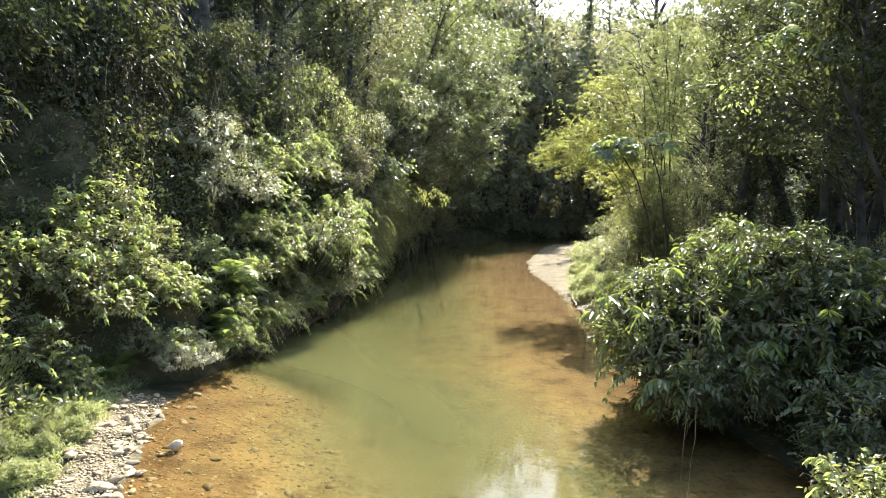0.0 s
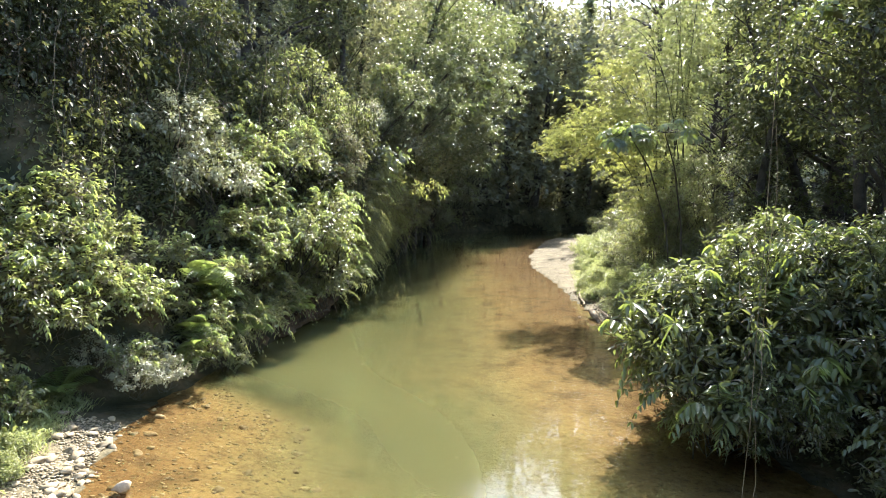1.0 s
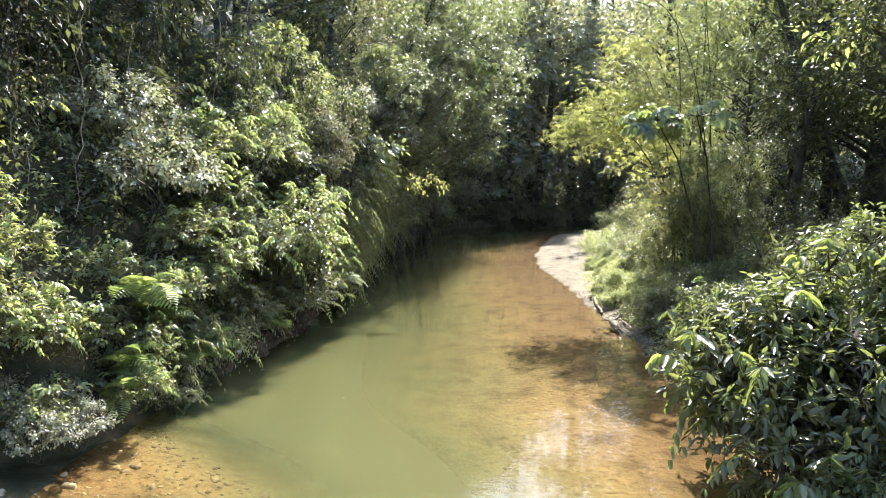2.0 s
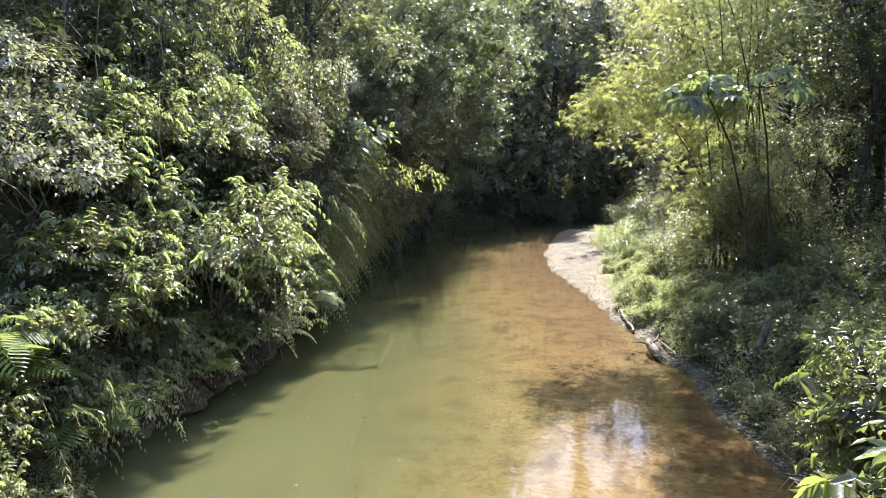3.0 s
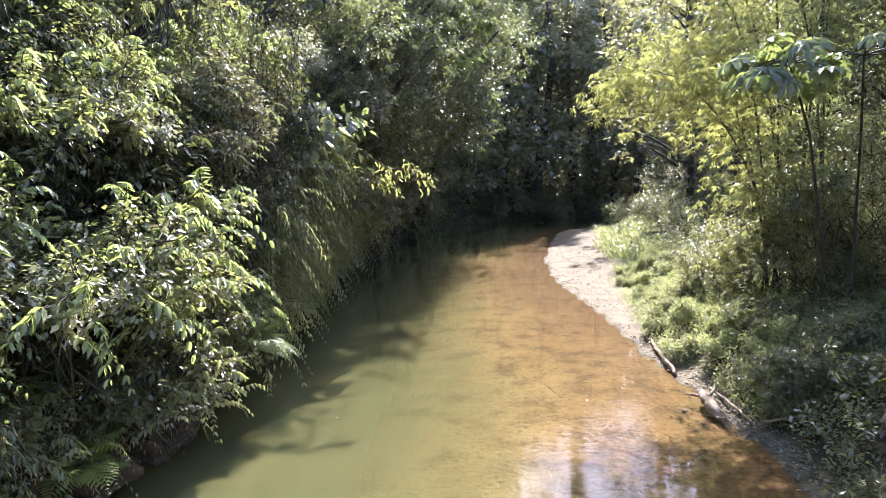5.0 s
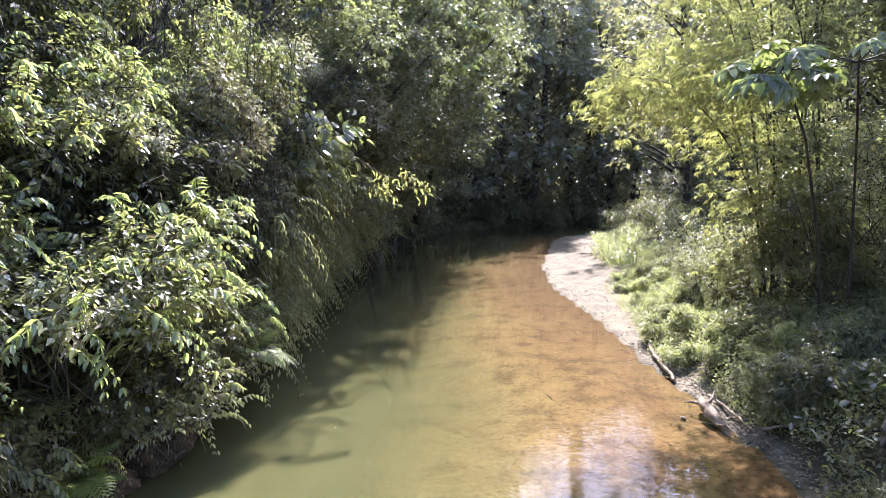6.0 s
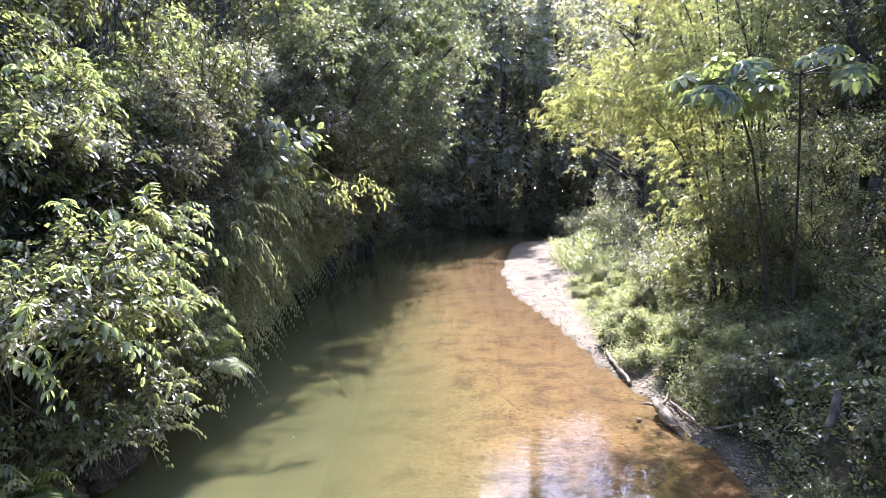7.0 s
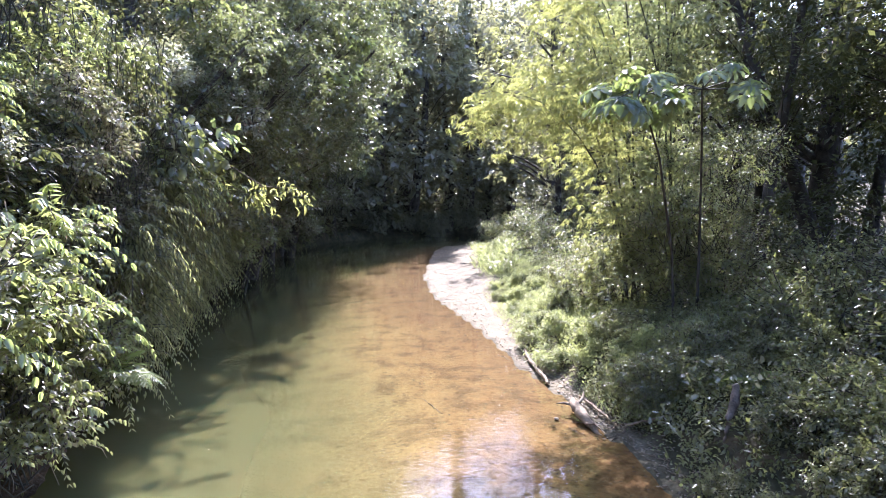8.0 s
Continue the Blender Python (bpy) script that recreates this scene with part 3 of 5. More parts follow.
# ---- plants: one of each kind, later copied ----
def place(ob, x, y, z=None, turn=0.0, size=1.0, tilt=(0, 0), sink=0.0, stretch=(1, 1, 1)):
    z = height(x, y) - sink if z is None else z
    return pose(x, y, z, tilt[0], tilt[1], turn) @ Matrix.Diagonal((size * stretch[0], size * stretch[1], size * stretch[2], 1))


def settle(proto, rows, group=""):
    """Puts the first of rows on the kind itself and copies it to the others."""
    for i, row in enumerate(rows[1:]):
        copy_thing(proto, place(proto, **row))
    proto.matrix_basis = place(proto, **rows[0])
    if group:
        proto["group"] = group


def left_x(y):
    return float(np.interp(y, [p[1] for p in LEFT[:16]], [p[0] for p in LEFT[:16]]))


def right_x(y):
    pts = RIGHT[::-1][:16]
    return float(np.interp(y, [p[1] for p in pts], [p[0] for p in pts]))


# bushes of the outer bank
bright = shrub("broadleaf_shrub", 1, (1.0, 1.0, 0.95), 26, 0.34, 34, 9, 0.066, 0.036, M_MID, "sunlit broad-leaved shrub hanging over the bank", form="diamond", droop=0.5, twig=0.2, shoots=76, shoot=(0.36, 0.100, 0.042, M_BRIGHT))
mid = shrub("broadleaf_shrub", 2, (1.0, 1.0, 0.9), 25, 0.36, 36, 9, 0.070, 0.038, M_MID, "mid-green leafy shrub on the steep bank", form="diamond", droop=0.55, twig=0.18, shoots=56, shoot=(0.34, 0.095, 0.040, M_MID))
silver = shrub("creeper_mound", 3, (1.0, 1.1, 0.8), 24, 0.33, 46, 10, 0.062, 0.038, M_SILVER, "pale silvery creeper draped over a shrub", "creeper", form="diamond", droop=0.7, twig=0.18, dry=45)
dark = shrub("waxy_shrub", 4, (1.0, 1.0, 0.95), 20, 0.40, 50, 9, 0.085, 0.042, M_DARK, "waxy-leaved shrub, its leaf colour darkened for half shade", form="diamond", droop=0.4, twig=0.2, shoots=20, shoot=(0.36, 0.12, 0.05, M_DARK))

olive = shrub("withering_shrub", 9, (1.0, 1.0, 0.85), 20, 0.40, 50, 8, 0.082, 0.040, M_OLIVE, "olive shrub full of withered twigs on the overgrown bank", form="diamond", droop=0.5, twig=0.26, dry=120, shoots=26, shoot=(0.34, 0.10, 0.042, M_MID))
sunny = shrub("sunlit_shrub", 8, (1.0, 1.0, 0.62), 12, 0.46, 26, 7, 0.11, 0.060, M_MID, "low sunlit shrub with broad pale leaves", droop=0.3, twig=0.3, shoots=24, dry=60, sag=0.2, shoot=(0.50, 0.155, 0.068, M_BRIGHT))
slope_bush = shrub("bank_shrub", 9, (1.0, 1.0, 0.8), 20, 0.40, 40, 8, 0.10, 0.055, M_FAR, "creeper-covered shrub over the water of the outer bank", form="diamond", droop=0.4, twig=0.2, dry=40)
slope_bush_b = shrub("bank_shrub", 10, (1.0, 1.1, 0.8), 18, 0.42, 40, 8, 0.095, 0.055, M_MID, "leafy shrub on the shaded slope of the outer bank", form="diamond", droop=0.4, twig=0.2, dry=40, shoots=6)


def creeper_curtain(seed, wide, tall, strands, material, label, leaf=0.085):
    """Runners that hang from a bough, set with small leaves."""
    rng = np.random.default_rng(seed)
    root = tagged(new("creeper_curtain"), label, "creeper", "creepers hanging on the outer bank")
    cord, leaves = Geo(), Geo()
    for q in range(strands):
        y, top, low = rng.uniform(-wide, wide), rng.uniform(-0.3, 0.25), -tall * rng.uniform(0.4, 1.0)
        z = np.linspace(top, low, 9)
        line = np.stack([0.25 * np.sin(z * 1.3 + q) * 0.5 + rng.normal() * 0.16 + 0.12 * z, y + np.cumsum(rng.normal(size=9)) * 0.05, z], 1)
        tube(cord, line, np.linspace(0.006, 0.003, 9), 3)
        k = int((top - low) * 24)
        u = rng.uniform(low, top, k)
        at = np.stack([np.interp(-u, -z, line[:, j]) for j in range(3)], 1) + rng.normal(size=(k, 3)) * 0.07
        sprays(rng, leaves, at, unit(rng.normal(size=(k, 3)) + [0.5, 0, -0.4]), 2, leaf, leaf * 0.58, "diamond", 0.6, 0.1)
    part("runner", cord, M_STEM, root)
    part("foliage", leaves, material, root)
    return root


curtain = creeper_curtain(5, 0.8, 2.4, 26, M_MID, "curtain of leafy creepers hanging down the bank")
curtain_dry = creeper_curtain(16, 0.8, 2.4, 44, M_TANGLE, "tangle of brown withered creepers hanging in the shade", 0.045)
curtain_b = creeper_curtain(6, 0.7, 1.8, 24, M_DARK, "ragged curtain of dark creepers")
G = "shrubs of the outer bank"
settle(bright, [dict(x=-3.75, y=12.2, z=1.2, turn=33, size=0.7), dict(x=-4.5, y=13.4, z=2.8, turn=77, size=0.88), dict(x=-4.35, y=16.3, z=3.3, turn=40, size=1.0), dict(x=-4.1, y=17.7, z=3.8, turn=160, size=0.95), dict(x=-4.4, y=14.6, z=3.1, turn=280, size=0.9), dict(x=-3.45, y=15.4, z=0.9, turn=100, size=0.75), dict(x=-3.5, y=13.4, z=1.3, turn=20, size=1.05, tilt=(0, 14)), dict(x=-3.4, y=14.3, z=1.15, turn=140, size=1.05, tilt=(0, 14)),
                dict(x=-3.7, y=14.9, z=1.6, turn=250, size=1.1, tilt=(0, 10)), dict(x=-4.1, y=12.6, z=1.4, turn=70, size=0.9),                 dict(x=-3.6, y=17.6, z=2.4, turn=95, size=1.0, tilt=(0, 12))], G)
settle(mid, [dict(x=-3.8, y=12.7, z=0.35, turn=250, size=0.7), dict(x=-3.75, y=13.6, z=0.5, turn=15, size=0.65), dict(x=-4.1, y=14.1, z=2.4, turn=70, size=0.95), dict(x=-4.3, y=17.2, z=3.5, turn=185, size=1.0), dict(x=-3.75, y=11.3, z=0.4, turn=0, size=0.65), dict(x=-4.05, y=16.2, z=1.0, turn=60, size=1.1, tilt=(0, 12)), dict(x=-4.15, y=16.5, z=2.4, turn=170, size=1.1, tilt=(0, 10)),
             dict(x=-5.9, y=10.8, z=2.6, turn=290, size=1.1),
             dict(x=-5.2, y=15.0, z=3.4, turn=35, size=1.2), dict(x=-4.9, y=16.6, z=4.4, turn=205, size=1.2),
             dict(x=-4.5, y=18.8, z=3.2, turn=250, size=1.2),
             dict(x=-4.0, y=12.4, z=0.4, turn=33, size=1.0), dict(x=-3.7, y=14.9, z=0.5, turn=77, size=0.9), dict(x=-4.0, y=9.9, z=0.1, turn=17, size=0.6), dict(x=-4.0, y=10.6, z=0.0, turn=317, size=0.65), dict(x=-3.35, y=14.3, z=0.45, turn=290, size=0.8, tilt=(0, 12)), dict(x=-3.6, y=15.4, z=0.4, turn=120, size=0.8), dict(x=-3.6, y=11.6, z=0.15, turn=150, size=0.65), dict(x=-3.7, y=10.3, z=0.5, turn=250, size=0.5), dict(x=-3.42, y=10.7, z=-0.05, turn=20, size=0.4)], G)
settle(sunny, [dict(x=-4.9, y=8.20, z=1.42, turn=0, size=0.6), dict(x=-4.5, y=8.30, z=1.27, turn=70, size=0.55), dict(x=-4.2, y=8.40, z=1.00, turn=140, size=0.5), dict(x=-5.35, y=8.40, z=1.52, turn=280, size=0.6),
               dict(x=-5.0, y=7.45, z=0.72, turn=30, size=0.55), dict(x=-4.5, y=7.55, z=0.60, turn=110, size=0.5), dict(x=-5.4, y=7.35, z=0.67, turn=320, size=0.55), dict(x=-4.7, y=8.90, z=1.72, turn=20, size=0.55), dict(x=-4.3, y=9.00, z=1.42, turn=95, size=0.5), dict(x=-3.95, y=9.20, z=1.07, turn=160, size=0.42), dict(x=-5.2, y=9.00, z=1.97, turn=45, size=0.6), dict(x=-3.65, y=9.05, z=0.45, turn=60, size=0.36), dict(x=-4.0, y=9.35, z=1.2, turn=130, size=0.42), dict(x=-5.7, y=8.8, z=1.9, turn=210, size=0.6), dict(x=-4.45, y=9.5, z=1.8, turn=260, size=0.5), dict(x=-5.0, y=9.5, z=2.2, turn=350, size=0.55), dict(x=-4.2, y=12.4, z=2.6, turn=5, size=0.6), dict(x=-4.5, y=13.0, z=3.1, turn=85, size=0.65), dict(x=-4.0, y=12.9, z=2.3, turn=145, size=0.55), dict(x=-3.85, y=12.3, z=1.9, turn=265, size=0.5), dict(x=-3.8, y=9.8, z=1.0, turn=75, size=0.4), dict(x=-3.65, y=10.4, z=0.8, turn=135, size=0.38), dict(x=-3.8, y=10.9, z=1.25, turn=195, size=0.45), dict(x=-3.6, y=11.4, z=1.2, turn=255, size=0.45), dict(x=-3.55, y=12.0, z=1.4, turn=315, size=0.5), dict(x=-3.9, y=11.7, z=1.8, turn=25, size=0.5), dict(x=-4.15, y=10.5, z=1.5, turn=105, size=0.45), dict(x=-3.36, y=10.0, z=0.38, turn=205, size=0.36), dict(x=-4.6, y=7.2, z=0.12, turn=15, size=0.40), dict(x=-4.25, y=7.75, z=0.25, turn=165, size=0.38), dict(x=-5.0, y=7.3, z=0.3, turn=235, size=0.45), dict(x=-4.85, y=7.0, z=0.12, turn=100, size=0.36), dict(x=3.72, y=6.45, z=0.40, turn=20, size=0.5), dict(x=4.2, y=6.6, z=0.15, turn=140, size=0.55)], "sunlit broad-leaved shrubs")
settle(olive, [dict(x=-3.60, y=15.4, z=2.60, turn=0, size=0.62), dict(x=-3.55, y=16.2, z=2.90, turn=80, size=0.66), dict(x=-3.65, y=15.8, z=3.35, turn=150, size=0.60), dict(x=-3.55, y=16.8, z=2.35, turn=215, size=0.62), dict(x=-3.75, y=17.0, z=3.55, turn=290, size=0.60),
               dict(x=-3.60, y=16.2, z=2.05, turn=340, size=0.55)], G)
settle(silver, [dict(x=-4.2, y=11.7, z=2.35, turn=0, size=0.9), dict(x=-5.0, y=11.9, z=3.1, turn=150, size=0.9), dict(x=-3.75, y=18.1, z=2.8, turn=200, size=0.9, tilt=(0, 12)), dict(x=-3.95, y=17.0, z=1.5, turn=140, size=0.8, tilt=(0, 14)), dict(x=-4.1, y=19.4, z=2.2, turn=40, size=0.9, tilt=(0, 12)),
                dict(x=-3.75, y=18.4, z=4.1, turn=310, size=0.8), dict(x=-3.7, y=13.2, z=1.5, turn=30, size=0.8), dict(x=-3.72, y=9.25, z=0.28, turn=10, size=0.44), dict(x=-4.05, y=9.0, z=0.4, turn=80, size=0.42), dict(x=-4.5, y=8.0, z=0.2, turn=200, size=0.4), dict(x=-3.52, y=8.85, z=0.24, turn=120, size=0.36), dict(x=-3.40, y=9.2, z=0.22, turn=250, size=0.34), dict(x=-3.85, y=14.4, z=2.9, turn=20, size=0.65)], G)
settle(dark, [dict(x=-4.2, y=15.2, z=2.6, turn=10, size=1.0), dict(x=-5.4, y=11.4, z=1.9, turn=10, size=1.1), dict(x=-4.6, y=13.8, z=1.6, turn=200, size=1.2),
              dict(x=-6.2, y=9.6, z=1.8, turn=300, size=1.1), dict(x=-6.0, y=12.6, z=3.4, turn=50, size=1.3), dict(x=-4.6, y=15.4, z=1.6, turn=150, size=1.2),
              dict(x=-6.4, y=10.2, z=3.2, turn=240, size=1.2), dict(x=-5.6, y=15.4, z=3.9, turn=330, size=1.3), dict(x=-4.9, y=17.8, z=2.2, turn=80, size=1.3), dict(x=-6.3, y=7.6, z=2.6, turn=25, size=1.3),
              dict(x=-5.4, y=20.0, z=1.6, turn=60, size=1.3), dict(x=-5.0, y=19.4, z=0.9, turn=160, size=1.1), dict(x=-5.6, y=13.6, z=4.6, turn=300, size=1.2), dict(x=-6.2, y=11.2, z=4.2, turn=15, size=1.2), dict(x=-6.6, y=9.2, z=3.7, turn=100, size=1.2), dict(x=-7.4, y=8.4, z=5.0, turn=160, size=1.5), dict(x=-7.2, y=11.6, z=5.4, turn=60, size=1.5)], G)

rng = np.random.default_rng(19)
rows, rows_b = [], []
for q in range(64):
    y = 19.4 + 0.42 * q + rng.uniform(-0.4, 0.4)
    tier = (0, 1, 2, 3)[q % 4]
    z = (0.9, 2.1, 3.4, 4.8)[tier] + rng.uniform(-0.3, 0.4)
    x = left_x(y) + (0.35, 1.0, 1.45, 1.5)[tier] + rng.uniform(-0.35, 0.25)
    (rows, rows_b)[(q // 4 + q) % 2].append(dict(x=x, y=y, z=z, turn=rng.uniform(0, 360), size=rng.uniform(0.8, 1.15) * (1 + 0.012 * (y - 19)), tilt=(0, rng.uniform(0, 14))))
rows += [dict(x=x, y=y, z=0.15, turn=40 * y, size=1.5) for x, y in [(-3.4, 50.9), (-1.7, 52.9), (-0.2, 55.0), (0.9, 56.2), (0.55, 55.3), (2.3, 57.7), (3.9, 59.4)]]
rows.append(dict(x=0.95, y=55.7, z=-0.5, turn=70, size=1.4))
settle(slope_bush, rows, "bushes along the far outer bank")
settle(slope_bush_b, rows_b, "bushes along the far outer bank")

rng = np.random.default_rng(7)
rows = []
for q in range(18):
    y = 14.6 + 1.15 * q + rng.uniform(-0.4, 0.4)
    x = left_x(y) - rng.uniform(0.3, 1.4)
    rows.append(dict(x=x, y=y, z=height(x, y) + rng.uniform(1.2, 2.2), turn=rng.uniform(-35, 35), size=rng.uniform(0.8, 1.25)))
settle(curtain, rows)
rows = [dict(x=-5.9, y=9.3, z=3.4, turn=-15, size=1.2), dict(x=-5.5, y=10.3, z=3.7, turn=20, size=1.2), dict(x=-6.4, y=8.5, z=3.2, turn=5, size=1.2), dict(x=-6.0, y=9.6, z=5.6, turn=10, size=1.4), dict(x=-5.7, y=10.8, z=5.7, turn=-20, size=1.4), dict(x=-6.8, y=8.4, z=5.2, turn=25, size=1.4), dict(x=-6.2, y=10.2, z=4.4, turn=0, size=1.2)]
for q in range(20):
    y = 15.0 + 1.3 * q + rng.uniform(-0.5, 0.5)
    x = left_x(y) - rng.uniform(-0.6, 1.0)
    rows.append(dict(x=x, y=y, z=rng.uniform(3.2, 5.6) + 0.03 * y, turn=rng.uniform(-40, 40), size=rng.uniform(0.9, 1.5)))
settle(curtain_b, rows)
settle(curtain_dry, [dict(x=-5.7, y=10.0, z=4.5, turn=-25, size=1.1), dict(x=-6.3, y=9.2, z=4.3, turn=-10, size=1.1), dict(x=-3.4, y=17.9, z=3.6, turn=15, size=0.7), dict(x=-3.6, y=16.2, z=3.2, turn=-20, size=0.7), dict(x=-4.4, y=20.6, z=4.6, turn=5, size=1.0)])

# trees
draped = tree("creeper_draped_tree", 11, 9.0, 0.20, 0.5, 1.7, 54, 0.80, 28, 7, 0.13, 0.080, M_FAR, "tall tree draped to the ground in green creepers", droop=0.35, column=True, twig=0.25)
draped_b = tree("creeper_draped_tree", 12, 8.5, 0.18, 2.4, 1.8, 44, 0.80, 30, 8, 0.13, 0.075, M_DRAPE, "leaning tree hung with leafy creepers over the river", droop=0.35, column=True, twig=0.25, lean=(3.0, 0))
draped_c = tree("creeper_draped_tree", 20, 8.0, 0.16, 3.4, 1.5, 62, 0.80, 30, 8, 0.12, 0.072, M_DRAPE, "slender tree bowed far out over the channel", droop=0.45, column=True, twig=0.25, lean=(4.7, 0))
draped_far = tree("creeper_draped_tree", 17, 9.0, 0.20, 0.4, 1.8, 60, 0.9, 20, 5, 0.24, 0.15, M_FAR, "dark tree wrapped in creepers on the far bend", droop=0.35, column=True, twig=0.35)
# draped tree again in the dark leaf, so its colour carries the forest's shade
draped_dark = tree("creeper_draped_tree", 19, 9.0, 0.16, 0.9, 1.7, 46, 0.75, 28, 7, 0.12, 0.072, M_DARK, "tree hung with creepers, its leaf colour darkened for forest shade", droop=0.4, column=True, twig=0.25)
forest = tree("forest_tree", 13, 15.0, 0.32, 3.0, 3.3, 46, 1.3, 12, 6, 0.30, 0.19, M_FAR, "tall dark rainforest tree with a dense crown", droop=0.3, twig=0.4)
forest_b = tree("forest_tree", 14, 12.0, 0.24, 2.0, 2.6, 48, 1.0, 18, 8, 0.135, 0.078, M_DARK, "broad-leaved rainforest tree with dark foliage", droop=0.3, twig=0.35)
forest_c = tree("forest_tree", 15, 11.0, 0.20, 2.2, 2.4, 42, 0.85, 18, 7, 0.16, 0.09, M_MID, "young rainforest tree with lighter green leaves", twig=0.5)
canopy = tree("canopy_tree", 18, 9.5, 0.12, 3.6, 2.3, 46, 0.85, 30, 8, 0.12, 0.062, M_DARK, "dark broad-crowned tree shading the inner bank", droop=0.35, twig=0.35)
pole = tree("creeper_pole_tree", 27, 25.0, 0.36, 7.0, 0.55, 60, 0.55, 20, 5, 0.30, 0.18, M_DRAPE, "tall bare-stemmed tree wrapped in dark creepers", droop=0.5, column=True, twig=0.3)
pole.matrix_basis = pose(3.95, 64.0, height(3.95, 64.0))
hill_tree = tree("hill_tree", 16, 13.0, 0.25, 0.8, 3.8, 40, 1.7, 15, 3, 0.6, 0.36, M_FAR, "distant forest tree on the hillside", twig=0.9)
G = "trees of the outer bank"
settle(draped, [dict(x=-5.8, y=21.5, turn=0, size=0.9), dict(x=-6.1, y=25.0, turn=70, size=1.0), dict(x=-6.6, y=28.4, turn=160, size=1.0), dict(x=-7.0, y=31.5, turn=220, size=1.05),
                dict(x=-7.6, y=36.0, turn=20, size=1.15), dict(x=-7.4, y=41.5, turn=300, size=1.2),
                dict(x=-8.0, y=28.4, turn=85, size=1.4), dict(x=-7.0, y=18.5, turn=140, size=1.0),
                
                dict(x=8.0, y=46.5, turn=15, size=1.1), dict(x=6.6, y=39.5, turn=215, size=0.9)], G)
settle(draped_b, [dict(x=-6.2, y=27.6, turn=-4, size=1.2), dict(x=-5.5, y=25.6, turn=-10, size=0.95), dict(x=-5.5, y=23.2, turn=0, size=0.8), dict(x=-5.2, y=21.0, turn=6, size=0.62), dict(x=-5.5, y=29.6, turn=-6, size=1.2), dict(x=-6.3, y=33.4, turn=0, size=1.3), dict(x=-6.4, y=37.6, turn=-10, size=1.4), 
                  dict(x=-6.8, y=39.6, turn=-14, size=1.25), dict(x=-6.4, y=44.6, turn=-30, size=1.4),
                  dict(x=-7.8, y=22.0, turn=30, size=1.2), dict(x=-7.6, y=15.2, turn=170, size=1.0), dict(x=8.6, y=15.6, turn=185, size=0.8), dict(x=8.6, y=22.6, turn=170, size=1.0)], G)
settle(draped_c, [dict(x=-6.1, y=37.2, turn=-6, size=1.2), dict(x=-5.9, y=26.4, turn=0, size=0.95), dict(x=-5.6, y=23.4, turn=-4, size=0.78), dict(x=-6.1, y=30.4, turn=3, size=1.05), dict(x=-6.3, y=34.4, turn=-5, size=1.1), dict(x=-5.3, y=20.8, turn=5, size=0.62), dict(x=-5.2, y=22.1, turn=0, size=0.72), dict(x=-5.0, y=19.6, turn=-6, size=0.56)], G)
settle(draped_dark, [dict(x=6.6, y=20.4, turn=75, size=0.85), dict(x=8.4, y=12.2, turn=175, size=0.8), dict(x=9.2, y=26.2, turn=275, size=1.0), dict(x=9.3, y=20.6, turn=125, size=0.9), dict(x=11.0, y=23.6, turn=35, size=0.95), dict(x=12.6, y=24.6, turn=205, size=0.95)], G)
settle(draped_far, [dict(x=-5.8, y=48.2, turn=120, size=1.69), dict(x=-2.4, y=54.2, turn=45, size=2.1), dict(x=2.0, y=59.4, turn=200, size=1.81), dict(x=6.6, y=64.9, turn=15, size=1.88),
                     dict(x=11.5, y=69.5, turn=75, size=2.00), dict(x=10.0, y=51.5, turn=115, size=1.62), dict(x=-4.1, y=51.0, turn=-55, size=2.15), dict(x=-0.2, y=56.4, turn=-60, size=1.95),
                     dict(x=4.4, y=61.6, turn=-60, size=1.88), dict(x=8.8, y=66.4, turn=-50, size=1.88)], G)
settle(forest, [dict(x=-1.2, y=58.5, turn=55, size=1.35), dict(x=10.6, y=60.0, turn=155, size=1.4), dict(x=7.2, y=44.0, turn=25, size=1.12), dict(x=-0.8, y=61.0, turn=95, size=1.2), dict(x=9.0, y=53.0, turn=125, size=1.15), dict(x=-9.5, y=20.0, turn=0, size=1.0), dict(x=-9.8, y=28.0, turn=80, size=1.1), dict(x=-10.2, y=36.0, turn=150, size=1.15), dict(x=-9.8, y=44.0, turn=220, size=1.2),
                dict(x=-8.4, y=52.0, turn=290, size=1.15), dict(x=-9.6, y=12.5, turn=40, size=0.9), dict(x=-5.6, y=58.0, turn=10, size=1.05), dict(x=15.0, y=75.0, turn=100, size=1.1),
                dict(x=14.5, y=57.0, turn=60, size=1.15), dict(x=12.5, y=46.0, turn=190, size=1.1), dict(x=11.0, y=36.0, turn=310, size=1.0), dict(x=9.8, y=24.0, turn=20, size=0.95),
                dict(x=13.0, y=30.0, turn=120, size=1.15), dict(x=12.5, y=18.0, turn=240, size=1.05), dict(x=-9.0, y=4.0, turn=170, size=0.9), dict(x=11.0, y=10.0, turn=85, size=0.9),
                dict(x=16.5, y=24.0, turn=30, size=1.25), dict(x=-14.0, y=24.0, turn=55, size=1.1), dict(x=-14.0, y=40.0, turn=255, size=1.15), dict(x=20.0, y=66.0, turn=0, size=1.3),
                dict(x=-1.0, y=66.0, turn=33, size=0.8), dict(x=5.0, y=72.0, turn=133, size=0.75), dict(x=-8.0, y=68.0, turn=213, size=1.2), dict(x=-14.0, y=56.0, turn=83, size=1.4),
                dict(x=24.0, y=76.0, turn=13, size=1.4), dict(x=22.0, y=48.0, turn=113, size=1.3), dict(x=18.0, y=36.0, turn=193, size=1.25), dict(x=-8.0, y=-6.0, turn=3, size=0.9), dict(x=11.0, y=-5.0, turn=93, size=0.9), dict(x=1.5, y=-46.0, turn=63, size=1.0)])
